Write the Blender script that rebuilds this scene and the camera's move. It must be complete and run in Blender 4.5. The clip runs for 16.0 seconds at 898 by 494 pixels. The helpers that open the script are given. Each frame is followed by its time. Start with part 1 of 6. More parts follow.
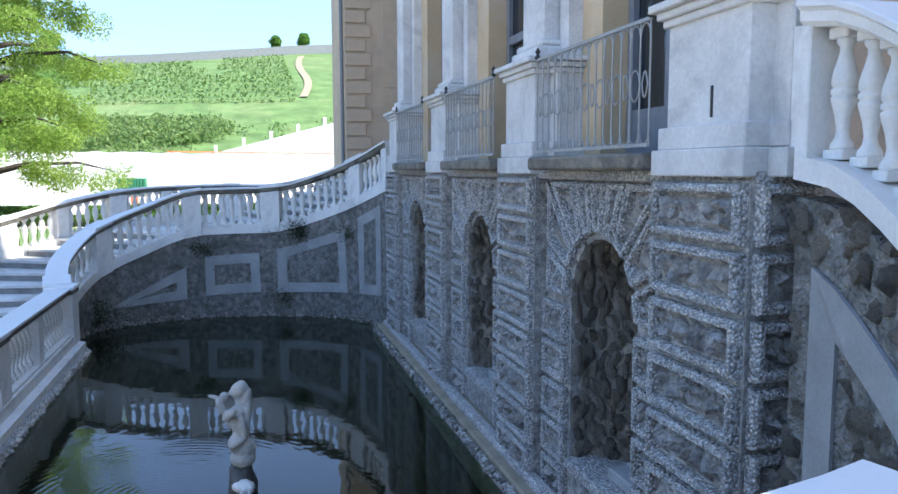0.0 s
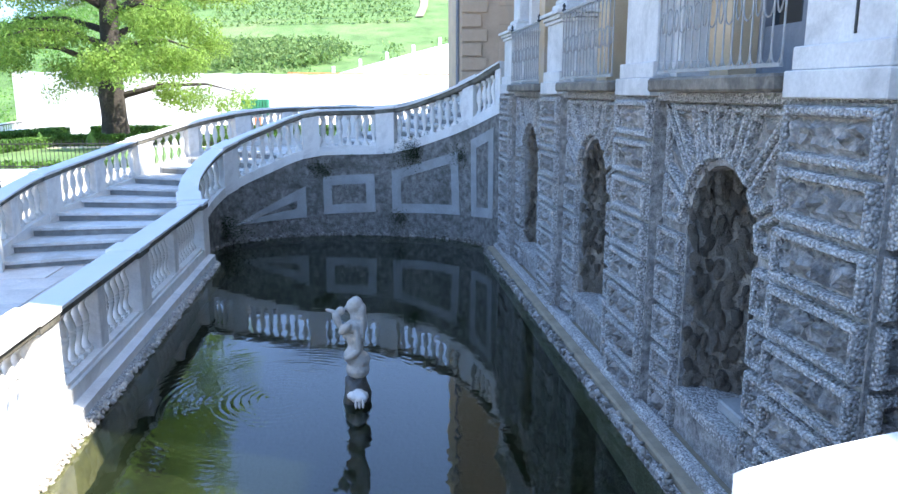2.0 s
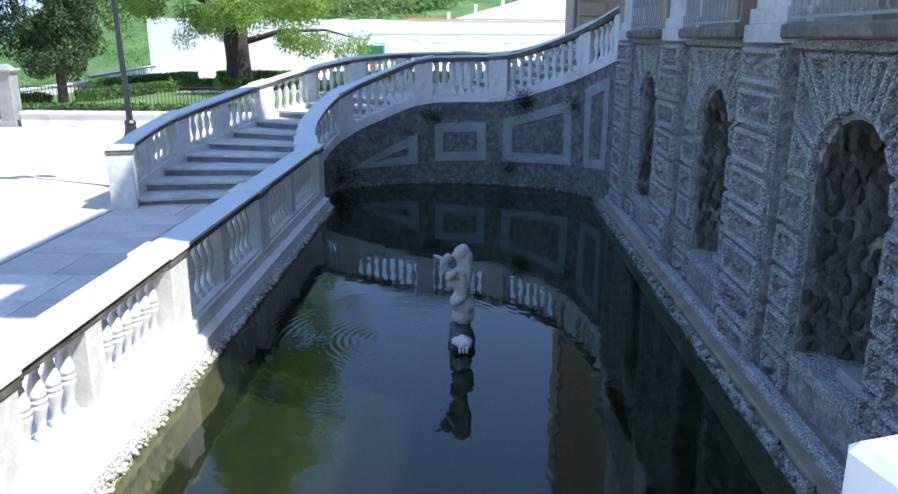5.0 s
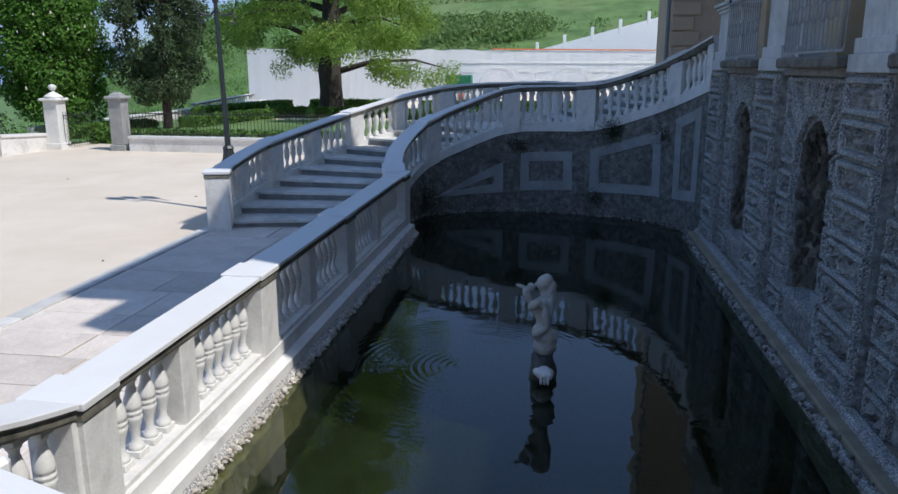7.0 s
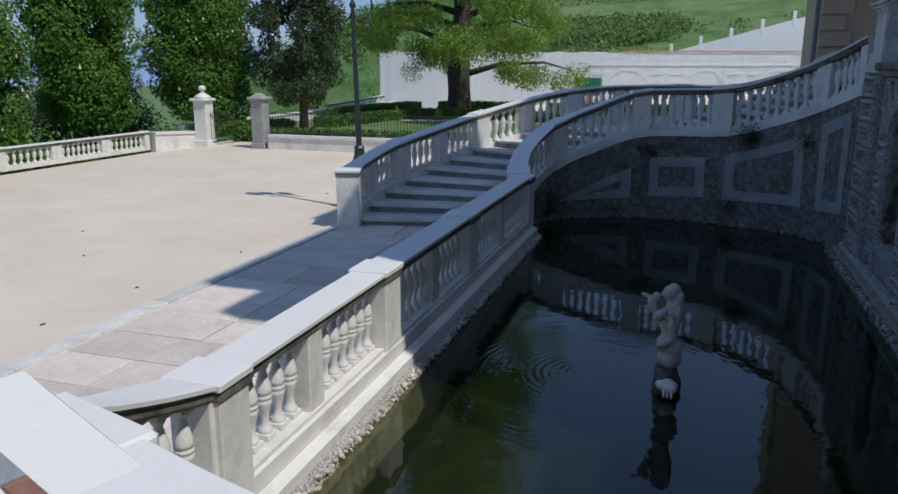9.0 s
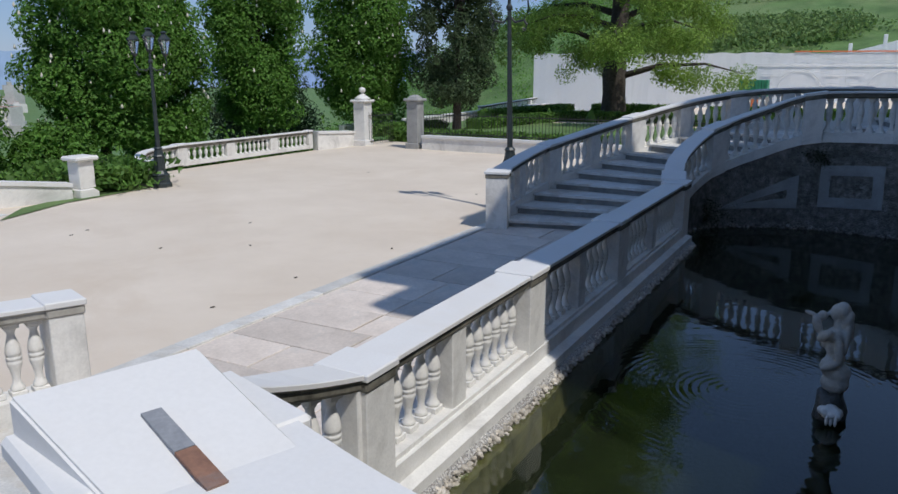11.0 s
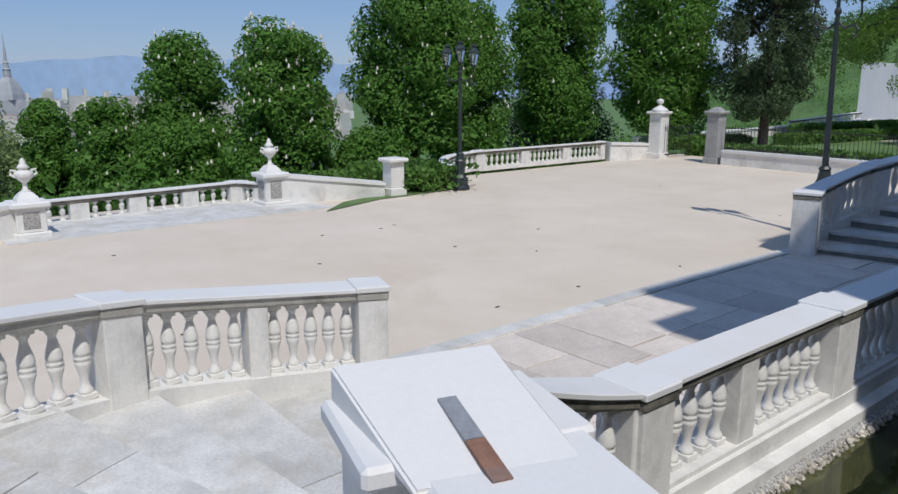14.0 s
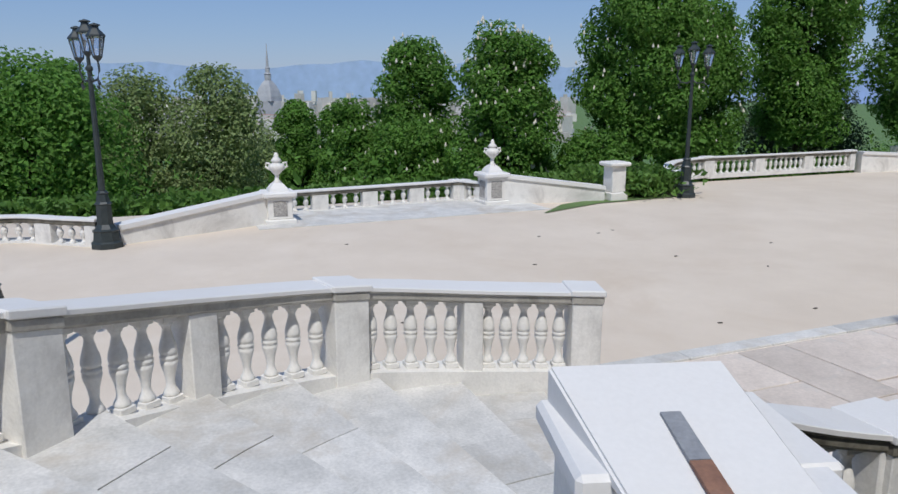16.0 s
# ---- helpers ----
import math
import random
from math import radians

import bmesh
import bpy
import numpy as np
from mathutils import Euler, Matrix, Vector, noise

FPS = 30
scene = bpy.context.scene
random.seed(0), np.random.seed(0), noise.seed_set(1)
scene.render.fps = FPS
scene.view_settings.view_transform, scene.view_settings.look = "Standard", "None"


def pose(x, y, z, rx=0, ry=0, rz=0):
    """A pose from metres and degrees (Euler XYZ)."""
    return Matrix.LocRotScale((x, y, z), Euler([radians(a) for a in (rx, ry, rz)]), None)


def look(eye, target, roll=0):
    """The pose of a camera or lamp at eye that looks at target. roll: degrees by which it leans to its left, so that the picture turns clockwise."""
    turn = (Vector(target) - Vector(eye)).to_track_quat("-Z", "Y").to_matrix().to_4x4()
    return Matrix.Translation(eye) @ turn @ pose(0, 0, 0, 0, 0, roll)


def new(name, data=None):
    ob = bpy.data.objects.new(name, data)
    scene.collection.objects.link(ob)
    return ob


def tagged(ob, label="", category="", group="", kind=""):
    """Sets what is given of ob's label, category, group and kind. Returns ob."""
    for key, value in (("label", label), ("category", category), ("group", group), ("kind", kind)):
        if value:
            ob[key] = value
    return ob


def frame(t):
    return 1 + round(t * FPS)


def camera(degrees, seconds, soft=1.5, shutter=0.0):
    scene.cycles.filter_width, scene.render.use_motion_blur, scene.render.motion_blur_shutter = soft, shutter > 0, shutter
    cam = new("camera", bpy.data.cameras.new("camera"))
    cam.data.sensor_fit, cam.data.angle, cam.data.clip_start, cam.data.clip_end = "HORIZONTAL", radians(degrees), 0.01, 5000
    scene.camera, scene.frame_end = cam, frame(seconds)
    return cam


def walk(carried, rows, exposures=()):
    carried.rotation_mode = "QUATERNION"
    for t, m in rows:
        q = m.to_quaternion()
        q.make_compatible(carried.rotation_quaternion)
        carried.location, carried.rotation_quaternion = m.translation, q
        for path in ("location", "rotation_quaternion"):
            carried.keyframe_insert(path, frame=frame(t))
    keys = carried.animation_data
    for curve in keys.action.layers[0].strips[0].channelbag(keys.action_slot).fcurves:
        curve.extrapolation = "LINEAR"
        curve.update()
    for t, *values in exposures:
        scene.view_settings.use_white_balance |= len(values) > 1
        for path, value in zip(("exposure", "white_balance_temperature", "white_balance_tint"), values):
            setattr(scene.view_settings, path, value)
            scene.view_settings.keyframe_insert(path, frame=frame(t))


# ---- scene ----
cam = camera(61.5, 16.0)

# camera and its walk: it stands on the near landing, turns and sways a little to the west
walk(cam, [
    (0.0, pose(0.012, 0.000, 2.995, 84.12, 0.14, -15.53)),
    (0.5, pose(0.013, 0.000, 2.995, 82.83, 0.10, -13.67)),
    (1.0, pose(0.015, 0.000, 2.995, 81.29, 0.13, -11.02)),
    (1.5, pose(0.018, 0.000, 2.994, 79.87, 0.05, -8.89)),
    (2.0, pose(0.020, 0.000, 2.993, 78.33, 0.05, -6.95)),
    (2.5, pose(0.022, 0.000, 2.993, 76.83, -0.01, -5.88)),
    (3.0, pose(0.023, 0.000, 2.992, 75.17, -0.04, -5.04)),
    (3.5, pose(0.024, 0.000, 2.992, 73.91, -0.07, -4.26)),
    (4.0, pose(0.023, 0.000, 2.992, 73.34, -0.10, -2.81)),
    (4.5, pose(0.022, 0.000, 2.992, 73.51, -0.11, -0.41)),
    (5.0, pose(0.020, 0.000, 2.992, 74.48, -0.08, 1.49)),
    (7.5, pose(0.006, 0.005, 2.992, 76.71, -0.06, 9.62)),
    (8.0, pose(0.002, 0.005, 2.992, 76.76, -0.03, 11.69)),
    (8.5, pose(-0.005, 0.005, 2.992, 76.78, -0.05, 14.86)),
    (9.0, pose(-0.010, 0.005, 2.992, 76.76, -0.10, 17.39)),
    (11.5, pose(-0.024, 0.003, 2.990, 77.00, 0.05, 32.07)),
    (12.0, pose(-0.032, 0.000, 2.988, 77.12, 0.03, 35.53)),
    (12.5, pose(-0.041, -0.002, 2.986, 77.33, -0.00, 38.98)),
    (13.0, pose(-0.050, -0.004, 2.984, 77.54, -0.01, 42.87)),
    (13.5, pose(-0.060, -0.006, 2.982, 77.65, -0.02, 46.35)),
    (14.0, pose(-0.068, -0.008, 2.979, 77.71, -0.06, 50.45)),
    (14.5, pose(-0.079, -0.010, 2.976, 77.76, -0.07, 54.54)),
    (15.0, pose(-0.092, -0.012, 2.970, 77.85, -0.02, 59.66)),
    (15.5, pose(-0.105, -0.013, 2.964, 77.92, 0.02, 63.13)),
    (16.0, pose(-0.117, -0.014, 2.958, 77.91, -0.07, 66.99)),
], [(0.0, 1.35, 6500, 10), (2.0, 1.8, 6300, 10), (3.2, 1.9, 6200, 10), (4.0, 1.65, 6000, 9), (5.0, 0.83, 5950, 9), (7.4, -0.32, 6200, 10), (9.0, -0.60, 6250, 10), (12.5, -0.57, 6200, 10), (16.0, -0.57, 6200, 10)])

# ---- world and sun ----
SUN_DIR = Vector((-0.905, 0.41, -1.50)).normalized()
world = bpy.data.worlds.new("sky")
scene.world = world
world.use_nodes = True
wn = world.node_tree.nodes
sky = wn.new("ShaderNodeTexSky")
sky.sky_type, sky.sun_disc = "NISHITA", False
sky.sun_elevation = math.asin(-SUN_DIR.z)
sky.sun_rotation = math.atan2(-SUN_DIR.x, -SUN_DIR.y)
sky.altitude, sky.air_density, sky.dust_density, sky.ozone_density = 300, 1.0, 0.3, 1.6
wn["Background"].inputs["Strength"].default_value = 0.13
haze = wn.new("ShaderNodeMix")
haze.data_type = "RGBA"
haze.inputs["Factor"].default_value = 0.6
haze.inputs[7].default_value = (1.95, 3.35, 6.55, 1)
world.node_tree.links.new(sky.outputs[0], haze.inputs[6])
world.node_tree.links.new(haze.outputs[2], wn["Background"].inputs["Color"])
sun = new("sun", bpy.data.lights.new("sun", "SUN"))
sun.data.energy, sun.data.angle, sun.data.color = 4.6, radians(0.55), (1.0, 0.955, 0.88)
sun.matrix_world = look((0, 0, 40), Vector((0, 0, 40)) + SUN_DIR)


# ---- materials ----
def material(name, c1, c2, rough=0.8, scale=6.0, fine=60.0, bump=0.3, depth=0.01, stain=None, stain_scale=1.2, per_piece=0.0,
             island=False, metal=0.0, pebble=0.0, spec=0.5, coord="Object", grain=0.18):
    """A surface of two mixed tones with grain, stains and relief; sizes are features per metre."""
    m = bpy.data.materials.new(name)
    m.use_nodes = True
    n, l = m.node_tree.nodes, m.node_tree.links
    b = n["Principled BSDF"]
    b.inputs["Roughness"].default_value, b.inputs["Metallic"].default_value = rough, metal
    b.inputs["Specular IOR Level"].default_value = spec
    tc = n.new("ShaderNodeNewGeometry") if coord == "World" else n.new("ShaderNodeTexCoord")
    co = tc.outputs["Position"] if coord == "World" else tc.outputs["Object"]
    big = n.new("ShaderNodeTexNoise")
    big.inputs["Scale"].default_value, big.inputs["Detail"].default_value = scale, 6
    big.inputs["Roughness"].default_value = 0.65
    l.new(co, big.inputs["Vector"])
    ramp = n.new("ShaderNodeValToRGB")
    ramp.color_ramp.elements[0].position, ramp.color_ramp.elements[1].position = 0.35, 0.68
    ramp.color_ramp.elements[0].color, ramp.color_ramp.elements[1].color = (*c1, 1), (*c2, 1)
    l.new(big.outputs["Fac"], ramp.inputs["Fac"])
    colour = ramp.outputs["Color"]
    small = n.new("ShaderNodeTexNoise")
    small.inputs["Scale"].default_value, small.inputs["Detail"].default_value = fine, 3
    l.new(co, small.inputs["Vector"])
    height = small.outputs["Fac"]
    if pebble:
        v = n.new("ShaderNodeTexVoronoi")
        v.inputs["Scale"].default_value = pebble
        l.new(co, v.inputs["Vector"])
        pr = n.new("ShaderNodeValToRGB")
        pr.color_ramp.elements[0].color, pr.color_ramp.elements[1].color = (1, 1, 1, 1), (0, 0, 0, 1)
        pr.color_ramp.elements[0].position, pr.color_ramp.elements[1].position = 0.2, 0.75
        l.new(v.outputs["Distance"], pr.inputs["Fac"])
        height = pr.outputs["Color"]
        hv = n.new("ShaderNodeHueSaturation")
        mr = n.new("ShaderNodeMapRange")
        sp = n.new("ShaderNodeSeparateColor")
        l.new(v.outputs["Color"], sp.inputs[0])
        l.new(sp.outputs[0], mr.inputs["Value"])
        mr.inputs["To Min"].default_value, mr.inputs["To Max"].default_value = 0.62, 1.28
        l.new(mr.outputs[0], hv.inputs["Value"])
        l.new(colour, hv.inputs["Color"])
        colour = hv.outputs["Color"]
        mj = n.new("ShaderNodeMix")
        mj.data_type, mj.blend_type = "RGBA", "MULTIPLY"
        jr = n.new("ShaderNodeValToRGB")
        jr.color_ramp.elements[0].color, jr.color_ramp.elements[1].color = (1, 1, 1, 1), (0.35, 0.33, 0.3, 1)
        jr.color_ramp.elements[0].position, jr.color_ramp.elements[1].position = 0.45, 0.7
        l.new(v.outputs["Distance"], jr.inputs["Fac"])
        mj.inputs["Factor"].default_value = 0.65
        l.new(colour, mj.inputs[6])
        l.new(jr.outputs["Color"], mj.inputs[7])
        colour = mj.outputs[2]
    else:
        gm = n.new("ShaderNodeMapRange")
        gm.inputs["To Min"].default_value, gm.inputs["To Max"].default_value = 1 - grain, 1 + grain
        l.new(small.outputs["Fac"], gm.inputs["Value"])
        gv = n.new("ShaderNodeHueSaturation")
        l.new(gm.outputs[0], gv.inputs["Value"])
        l.new(colour, gv.inputs["Color"])
        colour = gv.outputs["Color"]
    if stain:
        sn = n.new("ShaderNodeTexNoise")
        sn.inputs["Scale"].default_value, sn.inputs["Detail"].default_value = stain_scale, 8
        sn.inputs["Roughness"].default_value, sn.inputs["Distortion"].default_value = 0.7, 0.6
        l.new(co, sn.inputs["Vector"])
        sr = n.new("ShaderNodeValToRGB")
        sr.color_ramp.elements[0].position, sr.color_ramp.elements[1].position = 0.5, 0.72
        sr.color_ramp.elements[0].color, sr.color_ramp.elements[1].color = (0, 0, 0, 1), (1, 1, 1, 1)
        l.new(sn.outputs["Fac"], sr.inputs["Fac"])
        mx = n.new("ShaderNodeMix")
        mx.data_type = "RGBA"
        l.new(sr.outputs["Color"], mx.inputs["Factor"])
        l.new(colour, mx.inputs[6])
        mx.inputs[7].default_value = (*stain, 1)
        colour = mx.outputs[2]
    if per_piece:
        rnd = n.new("ShaderNodeNewGeometry") if island else n.new("ShaderNodeObjectInfo")
        pm = n.new("ShaderNodeMapRange")
        pm.inputs["To Min"].default_value, pm.inputs["To Max"].default_value = 1 - per_piece, 1 + per_piece
        l.new(rnd.outputs["Random Per Island"] if island else rnd.outputs["Random"], pm.inputs["Value"])
        pv = n.new("ShaderNodeHueSaturation")
        l.new(pm.outputs[0], pv.inputs["Value"])
        l.new(colour, pv.inputs["Color"])
        colour = pv.outputs["Color"]
    l.new(colour, b.inputs["Base Color"])
    if bump:
        bp = n.new("ShaderNodeBump")
        bp.inputs["Strength"].default_value, bp.inputs["Distance"].default_value = bump, depth
        l.new(height, bp.inputs["Height"])
        l.new(bp.outputs[0], b.inputs["Normal"])
    return m


MARBLE = material("weathered_white_marble", (0.70, 0.68, 0.64), (0.775, 0.755, 0.715), 0.7, 3, 45, 0.35, 0.006, (0.50, 0.48, 0.45), 1.6, grain=0.12)
VILLA_MARBLE = material("greyed_villa_marble", (0.53, 0.515, 0.49), (0.68, 0.66, 0.625), 0.7, 2.2, 40, 0.4, 0.008, (0.36, 0.35, 0.335), 1.4)
MARBLE_TOP = material("bleached_marble_cap", (0.70, 0.685, 0.665), (0.73, 0.72, 0.705), 0.65, 1.5, 60, 0.12, 0.003, (0.70, 0.675, 0.64), 0.8, grain=0.05)
# Moulding tones: stains and the shade under the cap are both in the colour.
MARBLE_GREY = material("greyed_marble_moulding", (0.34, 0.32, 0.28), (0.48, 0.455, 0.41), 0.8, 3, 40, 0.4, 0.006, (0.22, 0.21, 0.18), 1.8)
MARBLE_STAINED_SHADED = material("stained_shaded_moulding", (0.07, 0.065, 0.048), (0.25, 0.23, 0.185), 0.8, 3, 40, 0.4, 0.006, (0.04, 0.04, 0.028), 1.8)
STEP_STONE = material("grey_stair_stone", (0.50, 0.49, 0.465), (0.70, 0.68, 0.645), 0.75, 2.5, 40, 0.3, 0.006, (0.47, 0.42, 0.35), 1.2, per_piece=0.12)
PAVING = material("mottled_stone_paving", (0.56, 0.485, 0.42), (0.73, 0.64, 0.56), 0.75, 1.3, 30, 0.3, 0.006, (0.44, 0.455, 0.445), 0.8, per_piece=0.16)
GRAVEL = material("pale_gravel", (0.628, 0.538, 0.438), (0.702, 0.612, 0.508), 0.9, 0.5, 90, 0.5, 0.01, (0.60, 0.50, 0.395), 0.25, coord="World")
PEBBLE = material("pebble_mosaic", (0.48, 0.455, 0.43), (0.66, 0.635, 0.60), 0.75, 2, 40, 1.0, 0.015, pebble=52)
TUFA = material("rough_tufa", (0.19, 0.17, 0.145), (0.36, 0.325, 0.28), 0.9, 9, 50, 1.0, 0.03, (0.10, 0.09, 0.08), 4, per_piece=0.3)
# Strong tone contrast and dark blotches stand for shade in the relief's hollows.
TUFA_PANEL = material("shade_blotched_tufa", (0.20, 0.184, 0.168), (0.53, 0.495, 0.45), 0.9, 12, 40, 1.0, 0.03, (0.10, 0.093, 0.085), 6, per_piece=0.15)
RUBBLE = material("rubble_render", (0.13, 0.12, 0.105), (0.36, 0.34, 0.305), 0.9, 9, 30, 1.0, 0.07, (0.085, 0.085, 0.065), 1.3)
PLASTER = material("grey_plaster_band", (0.27, 0.27, 0.262), (0.37, 0.37, 0.36), 0.85, 3, 50, 0.3, 0.006, (0.27, 0.27, 0.25), 1.5)
OCHRE = material("ochre_render", (0.50, 0.36, 0.21), (0.60, 0.46, 0.29), 0.85, 1.5, 60, 0.25, 0.005, (0.55, 0.46, 0.36), 0.8)
BUFF = material("buff_render", (0.46, 0.35, 0.245), (0.55, 0.43, 0.31), 0.85, 1.5, 60, 0.25, 0.005, (0.38, 0.32, 0.26), 0.8)
IRON = material("grey_painted_iron", (0.28, 0.28, 0.27), (0.36, 0.36, 0.35), 0.55, 12, 90, 0.1, 0.002, (0.25, 0.18, 0.12), 6)
DARK_IRON = material("dark_green_iron", (0.02, 0.028, 0.03), (0.035, 0.045, 0.045), 0.45, 10, 80, 0.1, 0.002)
BLACK = material("black_iron", (0.02, 0.02, 0.02), (0.03, 0.03, 0.03), 0.5, 10, 80, 0.1, 0.002)
RUST = material("rusted_iron", (0.19, 0.10, 0.07), (0.28, 0.15, 0.10), 0.85, 20, 90, 0.5, 0.004, (0.2, 0.2, 0.2), 5)
SLATE = material("grey_steel_plate", (0.22, 0.23, 0.25), (0.3, 0.31, 0.33), 0.6, 14, 90, 0.3, 0.003)
BARK = material("dark_bark", (0.035, 0.028, 0.022), (0.085, 0.07, 0.055), 0.95, 8, 30, 1.0, 0.04)
SHEET = material("white_sheeting", (0.896, 0.896, 0.900), (0.900, 0.900, 0.900), 0.7, 0.6, 20, 0.2, 0.02)
STATUE = material("statue_stone", (0.36, 0.34, 0.30), (0.52, 0.49, 0.44), 0.8, 5, 45, 0.5, 0.01, (0.22, 0.21, 0.19), 3)
SOIL = material("pool_bed", (0.04, 0.055, 0.02), (0.085, 0.095, 0.035), 0.95, 1.5, 14, 0.5, 0.02)
LEDGE = material("sandy_ledge", (0.23, 0.19, 0.13), (0.34, 0.28, 0.195), 0.9, 4, 50, 0.5, 0.01)
GRASS = material("grass", (0.065, 0.125, 0.03), (0.13, 0.225, 0.065), 0.9, 0.35, 6, 0.8, 0.1, (0.18, 0.23, 0.09), 0.06, coord="World")
SHUTTER = material("grey_window_frame", (0.16, 0.17, 0.19), (0.22, 0.23, 0.25), 0.6, 5, 50, 0.1, 0.003)


def leaf_material(name, c1, c2, trans=0.35):
    m = material(name, c1, c2, 0.6, 1.2, 8, 0, 0, per_piece=0.28, island=True, spec=0.3)
    b = m.node_tree.nodes["Principled BSDF"]
    t = m.node_tree.nodes.new("ShaderNodeBsdfTranslucent")
    mix = m.node_tree.nodes.new("ShaderNodeMixShader")
    mix.inputs[0].default_value = trans
    l = m.node_tree.links
    l.new(b.inputs["Base Color"].links[0].from_socket, t.inputs["Color"])
    l.new(b.outputs[0], mix.inputs[1])
    l.new(t.outputs[0], mix.inputs[2])
    l.new(mix.outputs[0], m.node_tree.nodes["Material Output"].inputs["Surface"])
    return m


LEAF_CHESTNUT = leaf_material("chestnut_leaves", (0.115, 0.245, 0.04), (0.185, 0.36, 0.07), 0.5)
LEAF_DARK = leaf_material("dark_leaves", (0.055, 0.09, 0.04), (0.10, 0.145, 0.065))
LEAF_BRIGHT = leaf_material("bright_leaves", (0.20, 0.32, 0.06), (0.32, 0.45, 0.10), 0.5)
LEAF_OLIVE = leaf_material("olive_leaves", (0.19, 0.27, 0.085), (0.30, 0.37, 0.16))
LEAF_HEDGE = leaf_material("hedge_leaves", (0.075, 0.165, 0.03), (0.14, 0.26, 0.05))
LEAF_MOSS = leaf_material("moss_leaves", (0.02, 0.035, 0.012), (0.04, 0.06, 0.02), 0.2)
LEAF_VINE = leaf_material("vine_leaves", (0.143, 0.240, 0.070), (0.247, 0.348, 0.119), 0.45)
BLOSSOM = material("white_blossom", (0.65, 0.6, 0.5), (0.75, 0.72, 0.62), 0.8, 5, 30, 0)


def glass_material():
    m = bpy.data.materials.new("window_glass")
    m.use_nodes = True
    b = m.node_tree.nodes["Principled BSDF"]
    b.inputs["Base Color"].default_value = (0.02, 0.025, 0.03, 1)
    b.inputs["Roughness"].default_value, b.inputs["Specular IOR Level"].default_value = 0.03, 0.8
    return m


GLASS = glass_material()


def water_material():
    m = bpy.data.materials.new("pond_water")
    m.use_nodes = True
    n, l = m.node_tree.nodes, m.node_tree.links
    b = n["Principled BSDF"]
    b.inputs["Base Color"].default_value = (0.13, 0.20, 0.08, 1)
    b.inputs["Roughness"].default_value, b.inputs["IOR"].default_value = 0.02, 1.5
    b.inputs["Transmission Weight"].default_value = 0.962
    g = n.new("ShaderNodeNewGeometry")
    a = n.new("ShaderNodeTexNoise")
    a.inputs["Scale"].default_value, a.inputs["Detail"].default_value = 5.0, 2
    l.new(g.outputs["Position"], a.inputs["Vector"])
    # rings that spread from the jet's splash
    off = n.new("ShaderNodeVectorMath")
    off.operation = "DISTANCE"
    off.inputs[1].default_value = (SPLASH[0], SPLASH[1], WATER)
    l.new(g.outputs["Position"], off.inputs[0])
    k = n.new("ShaderNodeMath")
    k.operation, k.inputs[1].default_value = "MULTIPLY", 75.0
    l.new(off.outputs["Value"], k.inputs[0])
    sn = n.new("ShaderNodeMath")
    sn.operation = "SINE"
    l.new(k.outputs[0], sn.inputs[0])
    fade = n.new("ShaderNodeMapRange")
    fade.inputs["From Min"].default_value, fade.inputs["From Max"].default_value = 0.05, 1.9
    fade.inputs["To Min"].default_value, fade.inputs["To Max"].default_value = 0.038, 0.0
    l.new(off.outputs["Value"], fade.inputs["Value"])
    amp = n.new("ShaderNodeMath")
    amp.operation = "MULTIPLY"
    l.new(sn.outputs[0], amp.inputs[0])
    l.new(fade.outputs[0], amp.inputs[1])
    add = n.new("ShaderNodeMath")
    add.operation = "MULTIPLY_ADD"
    add.inputs[1].default_value = 0.12
    l.new(a.outputs["Fac"], add.inputs[0])
    l.new(amp.outputs[0], add.inputs[2])
    bp = n.new("ShaderNodeBump")
    bp.inputs["Strength"].default_value, bp.inputs["Distance"].default_value = 0.5, 0.03
    l.new(add.outputs[0], bp.inputs["Height"])
    l.new(bp.outputs[0], b.inputs["Normal"])
    return m


WATER = -0.12
SPLASH = (-0.85, 7.5)
POND_WATER = water_material()


# ---- mesh helpers ----
def mesh_of(bm, name, mats, smooth=False):
    me = bpy.data.meshes.new(name)
    bmesh.ops.recalc_face_normals(bm, faces=bm.faces)
    bm.to_mesh(me)
    bm.free()
    for m in mats if isinstance(mats, (list, tuple)) else [mats]:
        me.materials.append(m)
    if smooth:
        me.shade_smooth()
    return me


def part(name, bm, mat, parent, label="", smooth=False):
    """One mesh object under a thing or a part; bm is a bmesh or finished mesh data."""
    me = mesh_of(bm, name, mat, smooth) if isinstance(bm, bmesh.types.BMesh) else bm
    ob = new(name, me)
    ob.parent = parent
    if label:
        tagged(ob, label)
    return ob


def thing(name, at, label, category, group="", kind="", turn=0):
    ob = new(name)
    ob.empty_display_size = 0.1
    ob.matrix_basis = pose(*at, 0, 0, turn)
    return tagged(ob, label, category, group, kind)


def structure(name, bm, mat, label, category, smooth=False):
    return tagged(new(name, mesh_of(bm, name, mat, smooth)), label, category, kind="structure")


